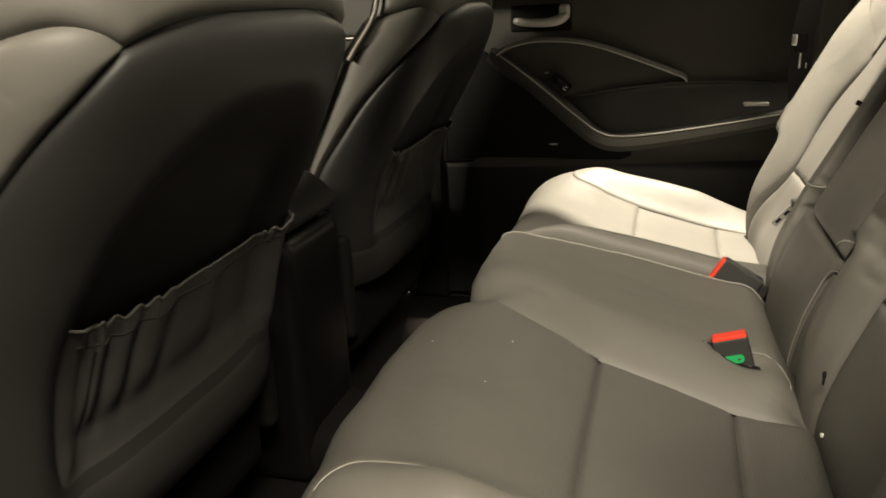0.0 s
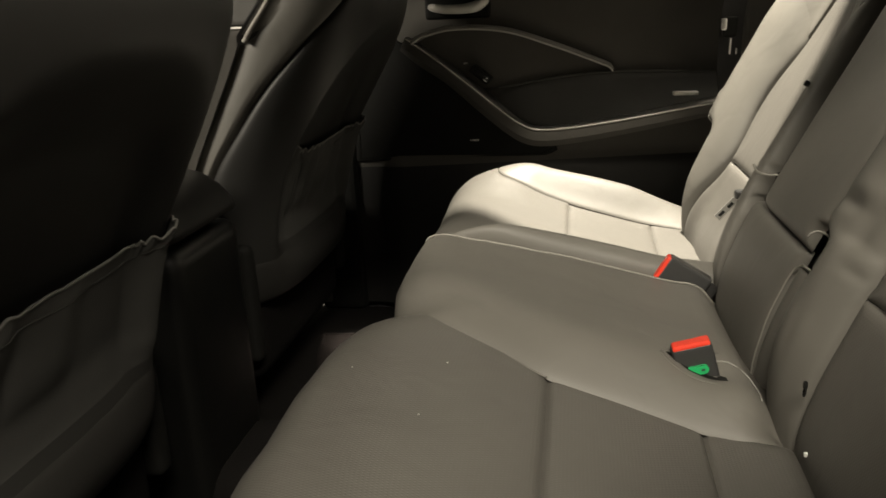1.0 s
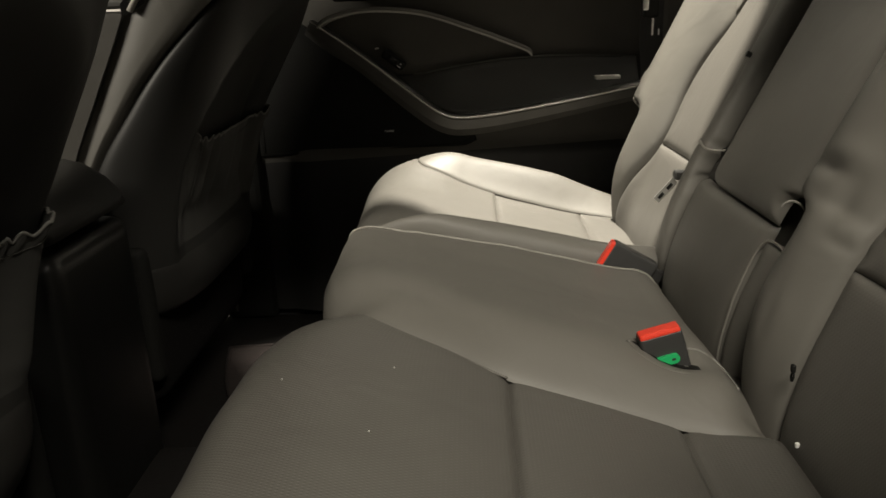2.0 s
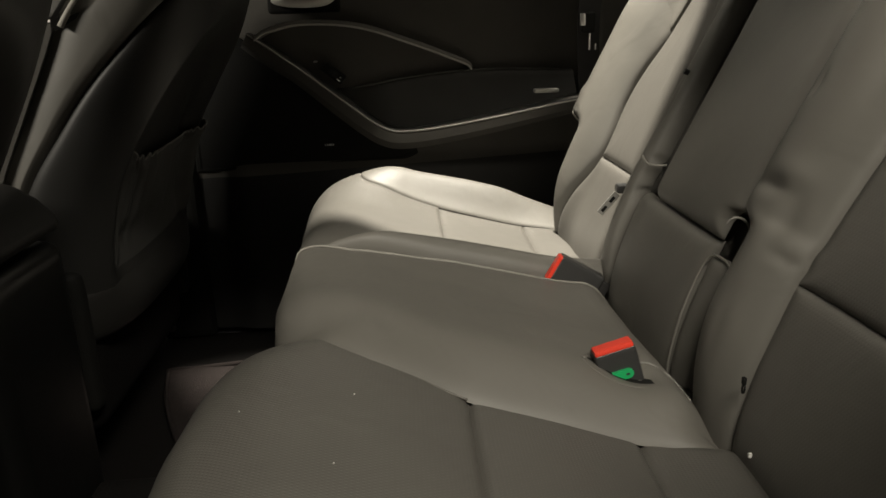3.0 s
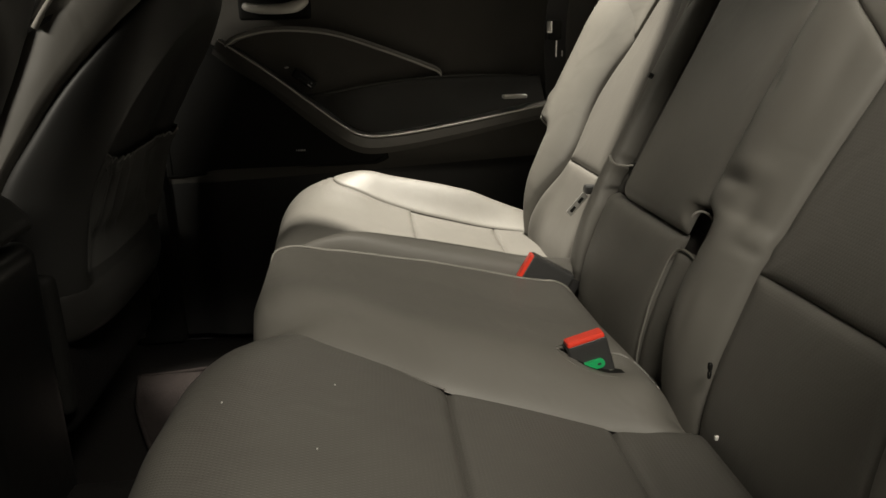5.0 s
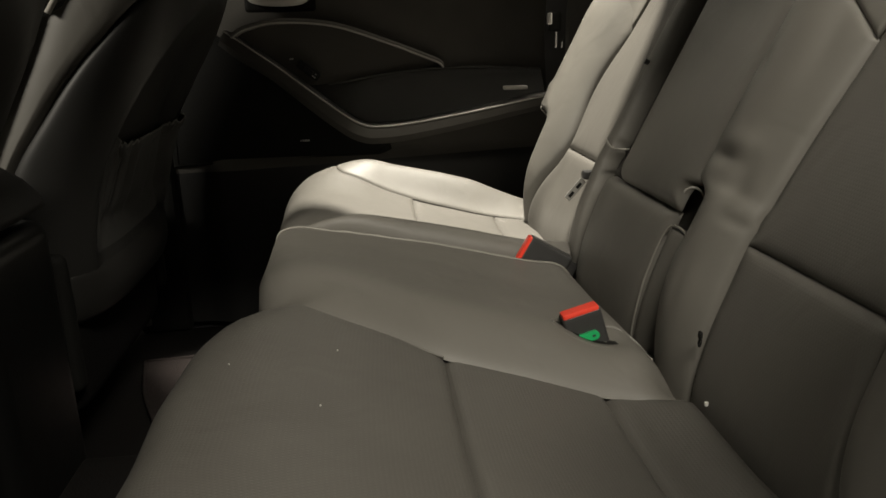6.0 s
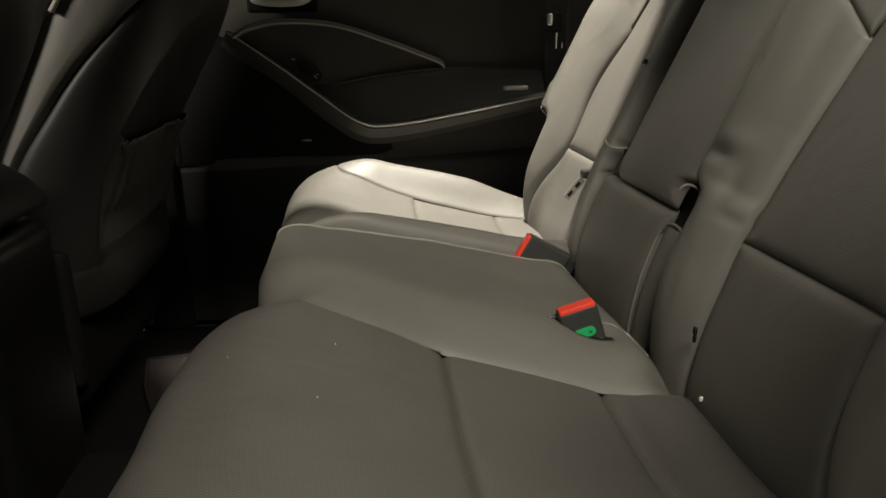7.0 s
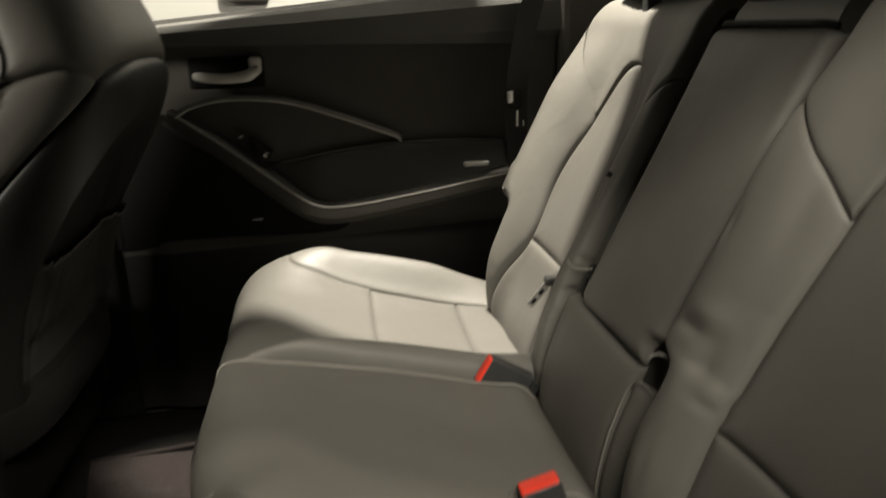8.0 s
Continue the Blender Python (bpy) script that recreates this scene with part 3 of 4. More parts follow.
def front_seat(centre, label):
    seat = thing("front_seat", label, "car seat", "front seats")
    S = Shell(centre)
    core("frame", S, -1.0, 1.0, 0.004, CHARCOAL, seat, inset=0.010, down=(-1, 0, 0))
    q, w = np.meshgrid(np.linspace(0.06, 1, 24), np.linspace(0, 1, 13), indexing="ij")
    a, b = S(np.full(q.shape, -1.0), q), S(np.full(q.shape, 1.0), q)
    face = a + (b - a) * w[..., None]
    face[..., 0] -= 0.02 * np.sin(np.pi * w)
    mesh_object("front_face", face.reshape(-1, 3), [(i * 13 + j, i * 13 + j + 1, i * 13 + j + 14, i * 13 + j + 13) for i in range(23) for j in range(12)], LEATHER, seat)
    t77, t80 = SHELL.t_of_z(0.775), SHELL.t_of_z(0.80)
    arch = by_h((0.26, 0.975), (0.42, 0.97), (0.50, 0.965), (0.566, 0.935), (0.62, 0.895), (0.66, 0.84), (0.70, 0.74), (0.735, 0.62), (0.765, 0.50), (0.782, 0.40), (0.80, 0.20))
    low = lambda q: -arch(q)
    side = np.sign(centre)
    t47 = SHELL.t_of_z(0.47)

    def crest(s):
        m = np.abs(2 * s - 1)
        return np.where(m < 0.45, t77 + (t80 - t77) * np.clip(1 - (m / 0.45) ** 2.2, 0, 1), t77 + 0.022 * np.sin(np.pi * np.clip((m - 0.45) / 0.60, 0, 1)))

    flat = lambda s: t77 + (t80 - t77) * np.clip(1 - np.abs(2 * s - 1) ** 2.2, 0, 1)
    rim = lambda m: t77 + 0.002 + 0.022 * np.sin(np.pi * np.clip((m - 0.45) / 0.60, 0, 1))
    panel("side_bolster", S, t47, lambda s: rim(1 - 0.55 * s), -1.0, low, LEATHER, seat, nv=50)
    panel("side_bolster", S, t47, lambda s: rim(0.45 + 0.55 * s), arch, 1.0, LEATHER, seat, nv=50)
    panel("shoulder_panel", S, crest, 1.0, -1.0, 1.0, LEATHER, seat, nu=90)
    panel("back_panel", S, 0.0, flat, low, arch, CHARCOAL, seat, nu=70, nv=70, label="charcoal leather back panel hollowed above the pocket")
    oval = by_h((0.26, 0.43), (0.50, 0.45), (0.56, 0.49), (0.62, 0.50), (0.67, 0.46), (0.70, 0.36), (0.72, 0.24), (0.735, 0.06))
    panel("back_oval", S, SHELL.t_of_z(0.36), SHELL.t_of_z(0.734), lambda q: -oval(q), oval, VINYL, seat, nu=50, nv=60, depth=0.0, puff=0.001, lift=0.001, label="near-black oval laid over the hollow of the seat back")
    # gathered map pocket with an elastic hem
    nu, nv = 150, 30
    q0, q1 = -0.45, 0.60
    t35 = SHELL.t_of_z(0.345)
    zt = lambda q: SHELL.t_of_z(0.520 + 0.020 * ((q - 0.1) / 0.55) ** 2)
    v, uv = [], []
    for i in range(nv + 1):
        r = i / nv
        for j in range(nu + 1):
            q = q0 + (q1 - q0) * j / nu
            t = t35 + (zt(q) - t35) * r
            side_fade = float(smooth(0, 0.09, q - q0) * smooth(0, 0.20, q1 - q))
            bag = 0.011 * math.sin(math.pi * min(1.0, 0.15 + 0.7 * r)) + 0.010 * r
            fold = float(smooth(-0.38, -0.30, q) * smooth(0.08, -0.02, q))
            pleat = abs(math.sin((q + 0.05 * (1 - r)) * 36)) ** 0.8 * fold * float(smooth(0.15, 0.6, r) * smooth(1.05, 0.85, r))
            tick = 0.5 + 0.5 * math.sin(q * 150 + 3 * math.sin(q * 23))
            few = float(max(smooth(-0.34, -0.26, q) * smooth(0.04, -0.04, q), smooth(0.24, 0.34, q)))
            h = 0.001 + side_fade * float(smooth(-0.02, 0.22, r)) * (bag + 0.012 * pleat + 0.0055 * tick * few * float(smooth(0.86, 0.97, r)))
            p = S(q, t) + S.out(np.array(q), np.array(t)) * h
            v.append(p + np.array([0, 0, 0.010 * (tick - 0.5) * few * side_fade * (r > 0.97)]))
            uv.append((q * 0.33, t * S.length))
    c = nu + 1
    f = [(i * c + j, i * c + j + 1, (i + 1) * c + j + 1, (i + 1) * c + j) for i in range(nv) for j in range(nu)]
    pocket = mesh_object("pocket", v, f, POCKET, seat, "gathered charcoal cloth map pocket", uv)
    hem = [v[nv * c + j] for j in range(c)]
    part("elastic_hem", tube(hem, 0.0018, 6, 1), ELASTIC, pocket, smooth=True)
    part("hem_stitch", tube([v[(nv - 3) * c + j] + np.array([0.0008, 0, 0]) for j in range(8, c - 8)], 0.0006, 5, 1), POCKET, pocket, smooth=True)
    # lower trim and recliner cover
    panel("lower_strip", S, 0.02, SHELL.t_of_z(0.35), low, arch, STRIP, seat, nv=16, lift=0.004, label="dark grey strip under the pocket")
    for sgn in (-1, 1):
        cover = box((-0.97, centre + sgn * 0.25 - 0.018, 0.16), (-0.79, centre + sgn * 0.25 + 0.018, 0.38), 0.017, 4)
        part("side_cover", cover, HOLLOW, seat, "black plastic side cover", smooth=True)
    part("seat_base", box((-1.30, centre - 0.24, 0.10), (-0.80, centre + 0.24, 0.34), 0.05, 4), CARPET, seat, smooth=True)
    part("front_flank_seam", tube([S(np.array(-0.995 * np.sign(centre)), np.array(q)) + np.array([-0.001, -0.004 * np.sign(centre), 0]) for q in np.linspace(SHELL.t_of_z(0.71), SHELL.t_of_z(0.90), 12)], 0.0045, 6, 4), THREAD, seat, "pale stitched edge piping", smooth=True)
    hr = box((-0.82, centre - 0.13, 1.03), (-0.70, centre + 0.13, 1.17), 0.045, 5)
    part("head_restraint", hr, LEATHER, seat, smooth=True)
    for sgn in (-1, 1):
        part("post", tube([(-0.75, centre + sgn * 0.07, 0.96), (-0.755, centre + sgn * 0.07, 1.08)], 0.006), CHROME, seat)
    return seat


front_seat(-0.42, "grey leather front seat with black back and gathered map pocket")
front_seat(0.42, "grey leather front passenger seat with black back and map pocket")

# ---- far rear door ----
door = thing("door_1", "closed black rear car door with silver handle and curved armrest trim", "car door", kind="structure")


def door_face(x, z):
    """The inner skin's y: hollow in the middle, fuller at the top and the map pocket."""
    y = 0.800 + 0.0 * x
    y = y - 0.030 * smooth(0.805, 0.83, z)
    y = y - 0.020 * (1 - smooth(0.385, 0.425, z)) * smooth(-0.74, -0.66, x)
    return y


nx_, nz_ = 60, 90
dv, df = [], []
for i in range(nz_ + 1):
    for j in range(nx_ + 1):
        x = -0.78 + (0.16 + 0.78) * j / nx_
        top = 0.842 + 0.085 * (x + 0.6)
        z = 0.02 + (top - 0.02) * i / nz_
        dv.append((x, float(door_face(np.float64(x), np.float64(z))), z))
c = nx_ + 1
df = [(i * c + j, i * c + j + 1, (i + 1) * c + j + 1, (i + 1) * c + j) for i in range(nz_) for j in range(nx_)]
# lower rows coloured near black for the shade under the armrest band
low_rows = int(nz_ * 0.455)
mesh_object("inner_skin", dv[low_rows * c:], df[:(nz_ - low_rows) * nx_], PLASTIC, door)
mesh_object("lower_skin", dv[:(low_rows + 1) * c], df[:low_rows * nx_], VINYL, door, "near-black lower door panel with map pocket, shade put into its colour")
part("outer_skin", box((-0.90, 0.825, -0.05), (0.20, 0.86, 0.83), 0.01), PAINT, door)
sill = [(-0.78, 0.79, 0.837, 0.5), (-0.6, 0.79, 0.850, 0.7), (-0.23, 0.79, 0.882, 1.35), (0.16, 0.79, 0.926, 2.3)]
part("window_ledge", sweep(sill, [(0.060, -0.01), (0.060, 0.050), (0.048, 0.068), (0.022, 0.074), (0.004, 0.060), (-0.004, 0.020), (-0.006, -0.01)]), SHOULDER, door, "charcoal padded ledge under the window", smooth=False)
part("weather_strip", sweep([(x, 0.797, z + 0.006, 1) for x, _, z, _ in sill], [(-0.006, -0.006), (-0.006, 0.010), (0.004, 0.012), (0.008, 0.004), (0.008, -0.006)]), SHOULDER, door, "charcoal window strip")
bm = bmesh.new()
q = [bm.verts.new(p) for p in ((-0.76, 0.800, 0.835), (0.16, 0.800, 0.93), (0.10, 0.60, 1.20), (-0.70, 0.60, 1.20))]
bm.faces.new(q)
pane = part("window_pane", bm, GLASS, door, "clear side window")
pane.visible_shadow = False
# unseen bar added to block the far lamp from ledge, rim and front seat
part("window_shade_bar", sweep([(-0.86, 0.705, 1.235, 1), (-0.42, 0.71, 1.25, 1), (-0.30, 0.745, 1.255, 1), (-0.11, 0.75, 1.255, 1), (-0.03, 0.738, 1.255, 1), (0.01, 0.703, 1.255, 1), (0.06, 0.698, 1.25, 1), (0.32, 0.698, 1.245, 1)], [(-0.012, -0.018), (-0.012, 0.045), (0.012, 0.055), (0.018, -0.018)]), PLASTIC, door)

# armrest and the boomerang of trim
arm_top = catmull([(-0.47, 0.560), (-0.40, 0.566), (-0.297, 0.582), (-0.18, 0.592), (-0.06, 0.592), (0.06, 0.586)], 8)
arm_low = catmull([(-0.47, 0.556), (-0.42, 0.526), (-0.355, 0.485), (-0.31, 0.472), (-0.16, 0.490), (0.06, 0.530)], 8)
bm = bmesh.new()
rows = []
for a, b in zip(arm_top, arm_low):
    col = []
    for k in np.linspace(0, 1, 9):
        x, z = a + (b - a) * k
        fade = float(smooth(-0.47, -0.33, x))
        y = 0.795 - fade * (0.014 + 0.050 * k ** 1.3)
        col.append(bm.verts.new((x, y, z)))
    col.insert(0, bm.verts.new((a[0], 0.80, a[1] + 0.004)))
    col.append(bm.verts.new((b[0], 0.80, b[1] - 0.01)))
    rows.append(col)
for r0, r1 in zip(rows, rows[1:]):
    for k in range(len(r0) - 1):
        bm.faces.new((r0[k], r0[k + 1], r1[k + 1], r1[k]))
part("armrest", bm, ARMPAD, door, "black padded armrest", smooth=True)
part("ledge_piping", tube([(x, 0.781, z + 0.003) for x, z in arm_top[6::4]], 0.0016, 6, 4), SHOULDER, door, smooth=True)
upper = [(-0.617, 0.765, 0.674, 0.9), (-0.585, 0.770, 0.691, 1), (-0.514, 0.775, 0.703, 1), (-0.403, 0.778, 0.694, 1), (-0.292, 0.782, 0.658, 1), (-0.20, 0.785, 0.622, 1), (-0.172, 0.786, 0.610, 0.9), (-0.163, 0.787, 0.600, 0.5)]
part("upper_trim", sweep(upper, [(-0.006, -0.03), (-0.006, 0.004), (-0.002, 0.007), (0.003, 0.006), (0.006, 0.0), (0.006, -0.03)]), SATIN, door, "satin grey curved trim strip", smooth=False)
lower = [(-0.632, 0.772, 0.684, 0.9), (-0.585, 0.764, 0.652, 1.0), (-0.52, 0.750, 0.606, 0.9), (-0.44, 0.732, 0.545, 1), (-0.38, 0.718, 0.501, 1.05), (-0.345, 0.713, 0.483, 1.1), (-0.31, 0.710, 0.479, 1.1), (-0.24, 0.706, 0.485, 1.05), (-0.12, 0.698, 0.504, 0.95), (0.00, 0.687, 0.527, 0.85), (0.06, 0.682, 0.538, 0.8)]
part("lower_trim", sweep(lower, [(-0.004, -0.085), (-0.004, 0.004), (0.004, 0.006), (0.022, 0.0), (0.036, -0.016), (0.040, -0.085)]), BAND, door, "wide charcoal armrest band", smooth=False)
part("bead", tube([(x, y - 0.007, z + 0.001) for x, y, z, _ in lower], 0.0018, 6, 8), BEAD, door, "thin silver bead", smooth=True)
part("bead", tube([(x, y - 0.008, z - 0.003) for x, y, z, _ in upper], 0.0019, 6, 8), BEAD, door, "thin silver bead", smooth=True)
# handle in its bowl, whose shade is put in as a black block
part("recess_shade", box((-0.588, 0.7945, 0.722), (-0.436, 0.815, 0.786), 0.010, 4), HOLLOW, door, "black block for the shaded handle recess")
handle = part("door_handle", sweep([(-0.576, 0.786, 0.752, 0.55), (-0.566, 0.780, 0.749, 0.95), (-0.54, 0.776, 0.745, 1.1), (-0.50, 0.773, 0.744, 1.15), (-0.470, 0.770, 0.748, 1.3), (-0.454, 0.770, 0.755, 1.2), (-0.444, 0.774, 0.760, 0.8)],
     [(-0.0085, -0.006), (-0.0085, 0.004), (-0.004, 0.011), (0.003, 0.012), (0.009, 0.006), (0.0095, -0.006)]), SILVER, door, "silver lever door handle", smooth=True)
part("lever_pivot", box((-0.465, 0.771, 0.750), (-0.440, 0.80, 0.785), 0.009, 4), SILVER, handle, "block at the lever's pivot", smooth=True)
# window switch
tilt = Matrix.Translation((-0.46, 0.77, 0.6)) @ Matrix.Rotation(radians(38), 4, "Y") @ Matrix.Translation((0.46, -0.77, -0.6))
sw = part("window_switch", box((-0.486, 0.757, 0.590), (-0.432, 0.80, 0.609), 0.005, 3, tilt), HOLLOW, door, "black window switch", smooth=True)
part("switch_rocker", box((-0.470, 0.751, 0.594), (-0.448, 0.76, 0.605), 0.003, 2, tilt), HOLLOW, sw)
part("switch_symbol", box((-0.447, 0.7555, 0.594), (-0.438, 0.758, 0.597), 0.0008, 1, tilt), CHROME, sw)
part("switch_symbol", box((-0.444, 0.7555, 0.601), (-0.440, 0.758, 0.604), 0.0008, 1, tilt), CHROME, sw)
part("switch_symbol", box((-0.500, 0.775, 0.622), (-0.493, 0.80, 0.625), 0.001), BEAD, door)
# black loudspeaker grille under the trim, with its small badge; its black also carries the band's shade
outline = [(-0.775, 0.395), (-0.60, 0.397), (-0.31, 0.405), (-0.285, 0.418), (-0.290, 0.436), (-0.36, 0.470), (-0.44, 0.520), (-0.53, 0.585), (-0.60, 0.635), (-0.65, 0.675), (-0.69, 0.700), (-0.775, 0.705)]
mid = np.mean(outline, axis=0)
bm = bmesh.new()
rings = [[bm.verts.new((mid[0] + (x - mid[0]) * k, y, mid[1] + (z - mid[1]) * k)) for x, z in outline] for k, y in ((1.0, 0.803), (1.0, 0.794), (0.985, 0.7905), (0.955, 0.7905), (0.945, 0.7925))]
for r0, r1 in zip(rings, rings[1:]):
    for k in range(len(outline)):
        j = (k + 1) % len(outline)
        bm.faces.new((r0[k], r0[j], r1[j], r1[k]))
bm.faces.new(rings[-1])
grille = part("speaker_grille", bm, HOLLOW, door, "black loudspeaker grille in the lower door panel")
for k, w in enumerate((0.0014, 0.0024, 0.0030, 0.0026, 0.0030)):
    x = -0.490 + 0.0042 * k
    part("badge", box((x, 0.7870, 0.4425), (x + w, 0.7935, 0.4464), 0.0005, 1), WHITE, grille, "small silver badge stroke" if k == 0 else "")
part("pull_bar", box((-0.040, 0.700, 0.549), (0.012, 0.722, 0.557), 0.003), BEAD, door, "short silver pull bar")

# ---- belts, buckles and small things on the seat ----


def buckle(name, where, turn, label, with_button):
    b = thing(name, label, "seat buckle", "seat buckles")
    m = Matrix.Translation(where) @ turn
    part("housing", box((-0.023, -0.012, -0.072), (0.023, 0.013, 0.0), 0.005, 3, m), BLACK, b)
    part("release_button", box((-0.0215, -0.011, -0.004), (0.0215, 0.008, 0.004), 0.003, 2, m), RED, b, "bright red release button")
    part("strap", box((-0.016, 0.0, -0.09), (0.016, 0.006, -0.07), 0.002, 1, m), WEBBING, b)
    return b, m


near_buckle, nm = buckle("seat_buckle", (-0.118, -0.150, 0.367), Matrix.Rotation(radians(-16), 4, "Y") @ Matrix.Rotation(radians(-4), 4, "X"), "black seat belt buckle with red button standing between cushions", True)
far_buckle, fm = buckle("seat_buckle", (-0.113, 0.160, 0.352), Matrix.Rotation(radians(-6), 4, "Z") @ Matrix.Rotation(radians(-60), 4, "Y") @ Matrix.Rotation(radians(2), 4, "Z"), "black seat belt buckle lying on its side, red end forward", True)


def capsule(cx, cz, half, radius, y0, y1, m):
    """A flat tag with round ends, upright in the xz plane."""
    bm = bmesh.new()
    ring = []
    for side_ in (1, -1):
        for k in range(9):
            a = -math.pi / 2 + math.pi * k / 8
            ring.append((cx + side_ * (half + radius * math.cos(a)), cz + side_ * radius * math.sin(a)))
    front = [bm.verts.new((x, y0, z)) for x, z in ring]
    back = [bm.verts.new((x, y1, z)) for x, z in ring]
    bm.faces.new(front)
    bm.faces.new(back)
    for k in range(len(ring)):
        j = (k + 1) % len(ring)
        bm.faces.new((front[k], front[j], back[j], back[k]))
    bmesh.ops.transform(bm, matrix=m, verts=bm.verts)
    return bm


part("tag", capsule(-0.001, -0.0275, 0.0085, 0.0050, -0.0165, -0.0118, nm), GREEN, near_buckle, "small green tag")
part("tag_mark", capsule(0.006, -0.0275, 0.001, 0.0012, -0.0168, -0.0164, nm), BLACK, near_buckle)
seam_cord("wire", BENCH, [CUSHION.t_of_x(x) for x in (-0.098, -0.075, -0.056, -0.046, -0.048)], [-0.138, -0.136, -0.146, -0.166, -0.188], SATIN, near_buckle, 0.0012, 0.003, "thin grey wire")

belt = thing("seat_belt", "black seat belt hanging by the pillar with a chrome tongue", "seat belt")
bm = bmesh.new()
line = catmull([(0.20, 0.66, 1.20), (0.12, 0.675, 0.95), (0.075, 0.672, 0.78), (0.062, 0.668, 0.66), (0.075, 0.67, 0.45), (0.08, 0.672, 0.2)], 8)
prev = None
for p in line:
    a, b_, c_, d = [bm.verts.new(p + np.array(o)) for o in ((-0.023, -0.001, 0), (0.023, 0.004, 0), (0.023, 0.006, 0), (-0.023, 0.001, 0))]
    if prev:
        for k in range(4):
            bm.faces.new((prev[k], prev[(k + 1) % 4], (a, b_, c_, d)[(k + 1) % 4], (a, b_, c_, d)[k]))
    prev = (a, b_, c_, d)
part("webbing", bm, WEBBING, belt)
part("tongue_cover", box((0.042, 0.646, 0.668), (0.070, 0.664, 0.708), 0.006, 3), HOLLOW, belt)
part("tongue", box((0.036, 0.634, 0.682), (0.047, 0.642, 0.706), 0.003, 2), CHROME, belt, "chrome belt tongue")
part("tongue_bar", box((0.053, 0.632, 0.636), (0.057, 0.637, 0.668), 0.0015, 2), CHROME, belt, "chrome bar")
part("tongue_bar", box((0.066, 0.633, 0.636), (0.069, 0.637, 0.648), 0.0012, 2), CHROME, belt, "chrome bar")

latch = thing("belt_latch_plate", "steel belt latch plate hanging from a black cap", "belt latch")
part("cap", box((0.006, 0.255, 0.434), (0.026, 0.272, 0.449), 0.006, 3), BLACK, latch)
plate_turn = Matrix.Translation((-0.004, 0.266, 0.417)) @ Matrix.Rotation(radians(41), 4, "Y")
plate = part("plate", box((-0.006, -0.0012, -0.021), (0.006, 0.0012, 0.021), 0.001, 2, plate_turn), STEEL, latch, "slotted steel plate")
for z0 in (-0.016, 0.003):
    part("slot", box((-0.0026, -0.0022, z0), (0.0026, -0.0010, z0 + 0.011), 0.0006, 1, plate_turn), HOLLOW, plate)

clip = thing("white_clip", "small white plastic clip in the seat crease", "clip")
part("clip_body", box((-0.0255, -0.2820, 0.3085), (-0.0200, -0.2785, 0.3130), 0.001, 2), WHITE, clip)
zipper = thing("zipper_pull", "small black zipper pull hanging on the backrest seam", "zipper")
part("slider", box((-0.0255, -0.2585, 0.371), (-0.0215, -0.2535, 0.379), 0.0018, 3), HOLLOW, zipper, smooth=True)
ring_ = [(-0.0235 + 0.0005 * math.sin(a), -0.256 + 0.0024 * math.cos(a), 0.367 + 0.0042 * math.sin(a)) for a in np.linspace(0, 2 * math.pi, 13)]
part("pull_ring", tube(ring_, 0.0011, 6, 2), HOLLOW, zipper, smooth=True)
# dust specks lying on the cushion
for x, y in ((-0.378, -0.245), (-0.460, -0.281), (-0.385, -0.352)):
    t = CUSHION.t_of_x(x)
    p = BENCH(np.array(y), np.array(t)) + BENCH.out(np.array(y), np.array(t)) * 0.0035
    speck = thing("crumb", "tiny pale crumb lying on the leather cushion", "crumb", "crumbs on the cushion")
    part("grain", box(p - 0.0007, p + 0.0007, 0.0004, 1), WHITE, speck)

# ---- head restraints of the rear seat ----
for cy, w in ((0.0, 0.105), (0.40, 0.13), (-0.40, 0.13)):
    hr = thing("head_restraint", "grey leather rear head restraint on steel posts", "head restraint", "rear head restraints")
    base = 0.868 if cy else 0.835
    part("cushion", box((0.205, cy - w, base), (0.30, cy + w, base + 0.14), 0.035, 5), LEATHER, hr, smooth=True)
    part("sleeve", box((0.21, cy - 0.012, base - 0.03), (0.235, cy + 0.012, base + 0.002), 0.004), BLACK, hr)

# ---- car shell ----
shell = thing("car_body", "dark car body shell with beige headliner and black carpet", "car", kind="structure")
part("floor_carpet", box((-1.75, -0.78, -0.03), (1.10, 0.82, 0.0), 0.01), CARPET, shell)
part("tunnel", box((-1.7, -0.10, -0.01), (-0.55, 0.10, 0.10), 0.05, 4), CARPET, shell, smooth=True)


def slab(outline, z0, z1):
    bm = bmesh.new()
    lo = [bm.verts.new((x, y, z0)) for x, y in outline]
    hi = [bm.verts.new((x, y, z1)) for x, y in outline]
    bm.faces.new(lo)
    bm.faces.new(hi)
    for k in range(len(lo)):
        j = (k + 1) % len(lo)
        bm.faces.new((lo[k], lo[j], hi[j], hi[k]))
    return bm


# out of view; its edges are stepped to place the shade on the seats
ROOF = [(-1.30, -0.605), (1.15, -0.605), (1.15, 0.44), (0.03, 0.462), (-0.13, 0.468), (-0.20, 0.50), (-0.27, 0.555), (-0.33, 0.595), (-0.385, 0.69), (-0.5, 0.695), (-1.30, 0.695)]
part("headliner", slab([(x, y * 0.985) for x, y in ROOF], 1.20, 1.238), HEADLINER, shell)
part("roof", slab(ROOF, 1.242, 1.265), PAINT, shell)
part("rear_quarter_trim", box((0.165, 0.715, 0.0), (1.10, 0.80, 1.20), 0.02, 3), PLASTIC, shell)
part("rear_pillar", box((0.10, 0.735, 0.0), (0.165, 0.80, 0.90), 0.01, 2), PLASTIC, shell)
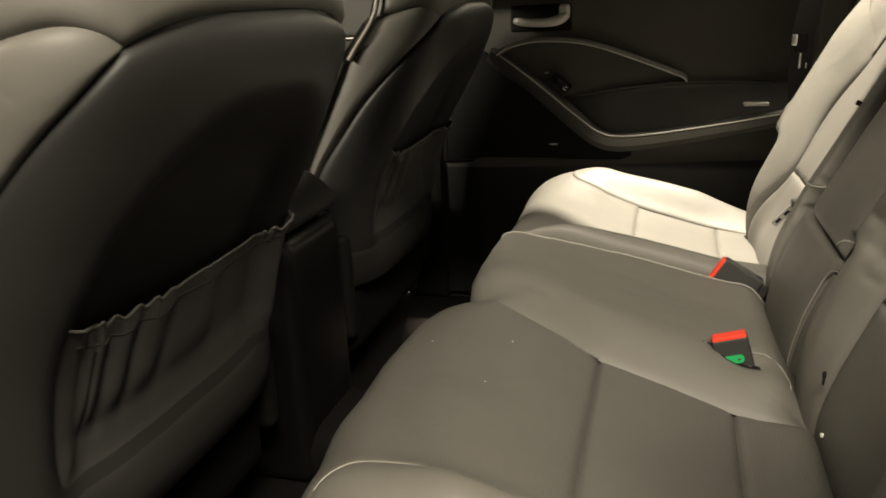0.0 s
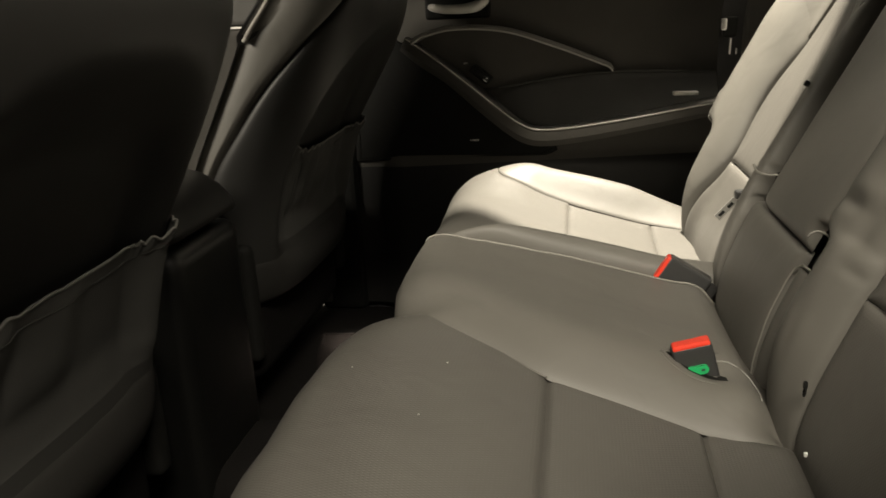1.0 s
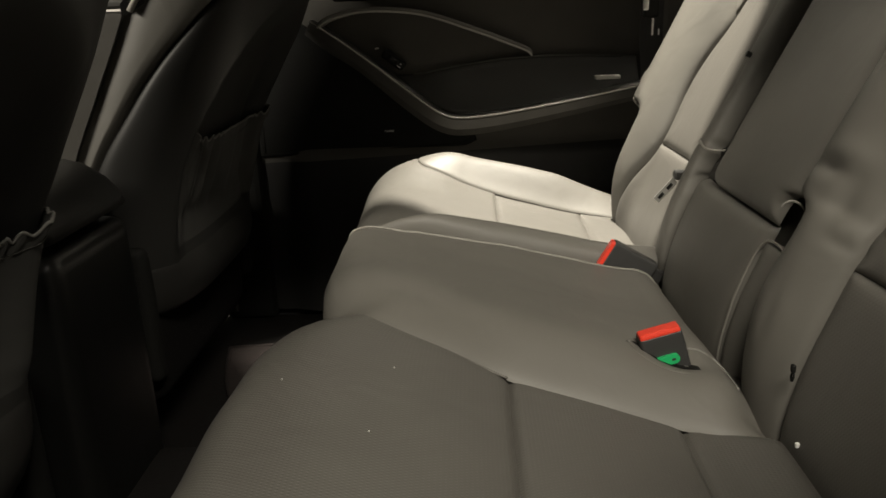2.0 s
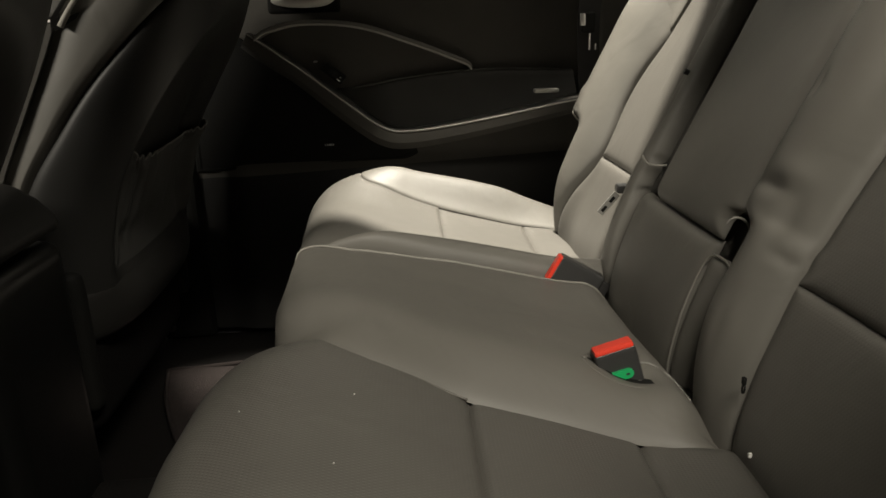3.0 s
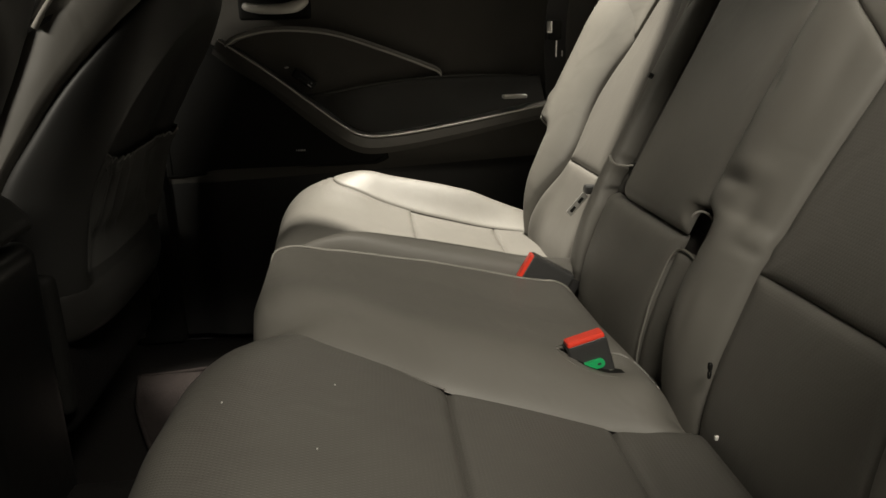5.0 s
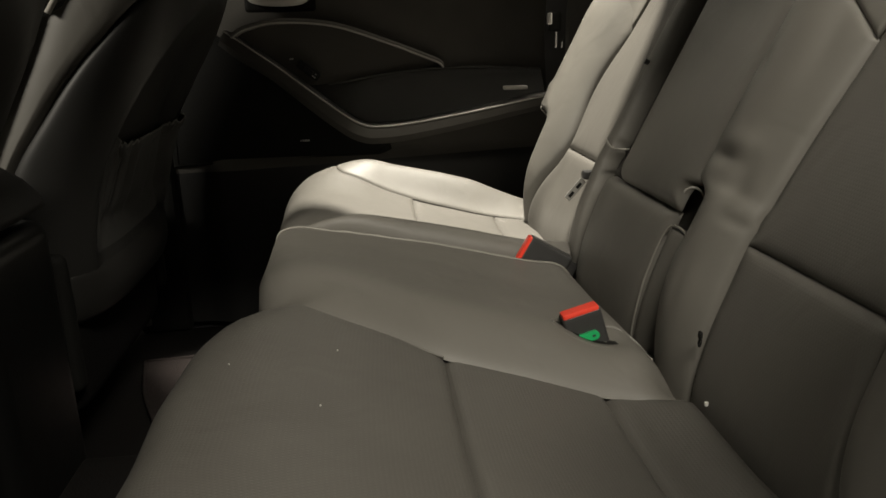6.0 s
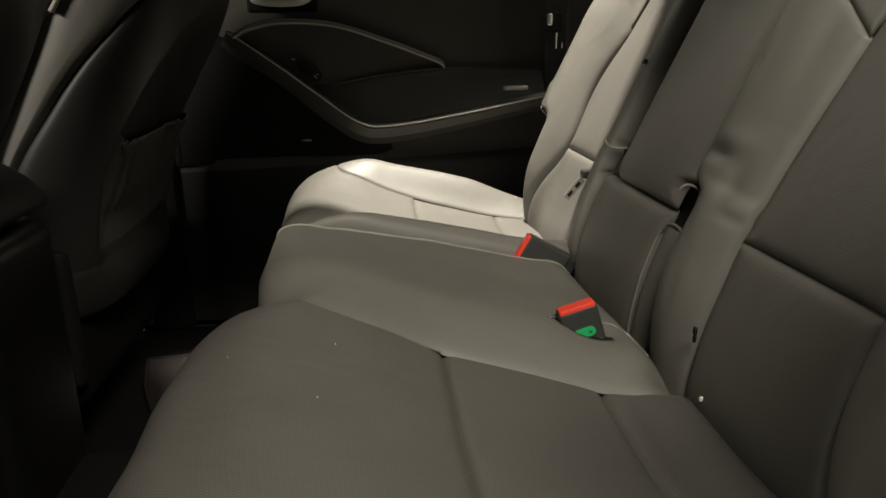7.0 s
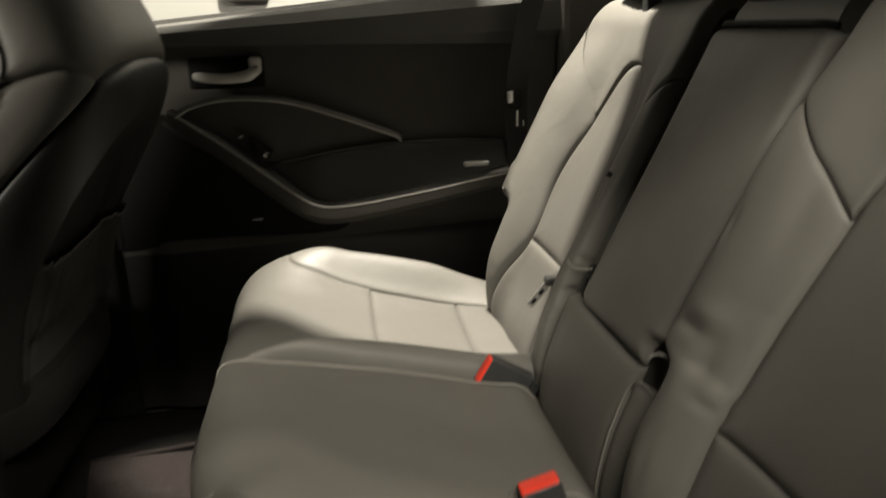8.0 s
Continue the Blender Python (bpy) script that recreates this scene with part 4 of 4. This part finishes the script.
# out of view; front edge shaped to shade the near seat's rear corner
quarter = bmesh.new()
edge = [(-0.078, 0.0), (-0.078, 0.70), (-0.06, 0.79), (0.0, 0.86), (0.10, 0.93), (0.20, 1.05), (0.26, 1.20), (1.10, 1.20), (1.10, 0.0)]
inner_ring = [quarter.verts.new((x, -0.705, z)) for x, z in edge]
outer_ring = [quarter.verts.new((x, -0.93, z)) for x, z in edge]
quarter.faces.new(inner_ring)
quarter.faces.new(outer_ring)
for k in range(len(edge)):
    j = (k + 1) % len(edge)
    quarter.faces.new((inner_ring[k], inner_ring[j], outer_ring[j], outer_ring[k]))
part("near_quarter_shade", quarter, PLASTIC, shell)
part("near_front_side", box((-1.75, -0.84, 0.0), (-0.95, -0.78, 0.86), 0.02, 3), PLASTIC, shell)
part("near_pillar", box((-0.95, -0.80, 0.0), (-0.80, -0.72, 1.20), 0.02, 3), PLASTIC, shell)
# far pillar takes the flat black in place of the shade on it
part("far_pillar", box((-0.90, 0.785, 0.0), (-0.775, 0.823, 1.20), 0.02, 3), HOLLOW, shell)
part("rear_bulkhead", box((0.45, -0.72, 0.0), (0.50, 0.72, 0.70), 0.01), CARPET, shell)
part("tail_wall", box((1.10, -0.80, 0.0), (1.15, 0.80, 1.24), 0.01), PLASTIC, shell)
part("seat_box", box((-0.44, -0.66, 0.0), (0.30, 0.66, 0.20), 0.03, 3), CARPET, shell)
part("dashboard", box((-1.95, -0.76, 0.0), (-1.60, 0.76, 0.72), 0.08, 4), PLASTIC, shell, smooth=True)
part("side_sill", box((-1.7, -0.86, -0.12), (0.35, -0.785, 0.02), 0.02, 3), PAINT, shell)
console = thing("centre_console", "black centre console between the front seats", "car console")
part("console_box", box((-1.5, -0.108, 0.0), (-0.772, 0.098, 0.452), 0.028, 5), GLOSS, console, "black plastic box with rounded corners", smooth=True)
lid_line = [(-1.22, 0.463), (-0.786, 0.460), (-0.771, 0.466), (-0.774, 0.480), (-0.792, 0.503), (-0.818, 0.522), (-0.86, 0.534), (-0.95, 0.540), (-1.22, 0.540)]
bm = bmesh.new()
ends = [[bm.verts.new((x + dx, y, 0.50 + (z - 0.50) * k)) for x, z in lid_line] for y, k, dx in ((-0.112, 0.72, -0.012), (-0.104, 0.92, -0.003), (-0.092, 1.0, 0.0), (0.082, 1.0, 0.0), (0.094, 0.92, -0.003), (0.102, 0.72, -0.012))]
for a, b in zip(ends, ends[1:]):
    for k in range(len(lid_line)):
        j = (k + 1) % len(lid_line)
        bm.faces.new((a[k], a[j], b[j], b[k]))
bm.faces.new(ends[0])
bm.faces.new(ends[-1])
part("lid", bm, CHARCOAL, console, "black leather armrest lid with a sloping end", smooth=True)
front_door = thing("door_2", "closed front passenger door with charcoal panel", "car door", kind="structure")
part("inner_skin", box((-1.75, 0.78, 0.02), (-0.866, 0.83, 0.72), 0.012, 3), PLASTIC, front_door)
part("upper_skin", box((-1.75, 0.765, 0.725), (-0.866, 0.83, 0.84), 0.012, 3), SHOULDER, front_door, "charcoal upper door panel")
part("window_strip", box((-1.75, 0.775, 0.842), (-0.866, 0.80, 0.856), 0.004, 2), PLASTIC, front_door)

lit_floor_mat = thing("lit_floor_mat", "brown-grey carpet floor mat cut to the lit patch of the rear footwell", "floor mat")
# left side is cut along the front seat's shadow, leaving the lit patch
lit_outline = [(-0.835, 0.60), (-0.80, 0.46), (-0.74, 0.31), (-0.67, 0.16), (-0.47, 0.14), (-0.47, 0.60)]
part("carpet", slab(lit_outline, 0.001, 0.014), MAT, lit_floor_mat)
part("lit_edge", tube([(x, y, 0.011) for x, y in lit_outline + lit_outline[:1]], 0.006, 6, 6), MAT, lit_floor_mat, smooth=True)

# dark shape beyond the window, given the form of a box
dark_box = thing("wall_box", "small dark box fixed to the pale garage wall", "wall box")
part("housing", box((-0.80, 3.08, 0.95), (-0.57, 3.2, 1.25), 0.03, 4), BLACK, dark_box, smooth=True)
part("cover", box((-0.785, 3.07, 0.97), (-0.585, 3.09, 1.23), 0.01, 2), HOLLOW, dark_box)

# ---- garage ----
tagged(part("ground", box((-6, -6, -0.55), (6, 6, -0.45), 0), CONCRETE), kind="structure")
tagged(part("wall_north", box((-6, 3.2, -0.45), (6, 3.4, 2.8), 0), PLASTER), kind="structure")
tagged(part("wall_south", box((-6, -6.2, -0.45), (6, -6.0, 2.8), 0), DARKWALL), kind="structure")
tagged(part("wall_east", box((6, -6, -0.45), (6.2, 6, 2.8), 0), DARKWALL), kind="structure")
tagged(part("wall_west", box((-6.2, -6, -0.45), (-6, 6, 2.8), 0), DARKWALL), kind="structure")
tagged(part("ceiling", box((-6, -6, 2.8), (6, 6, 2.9), 0), DARKWALL), kind="structure")
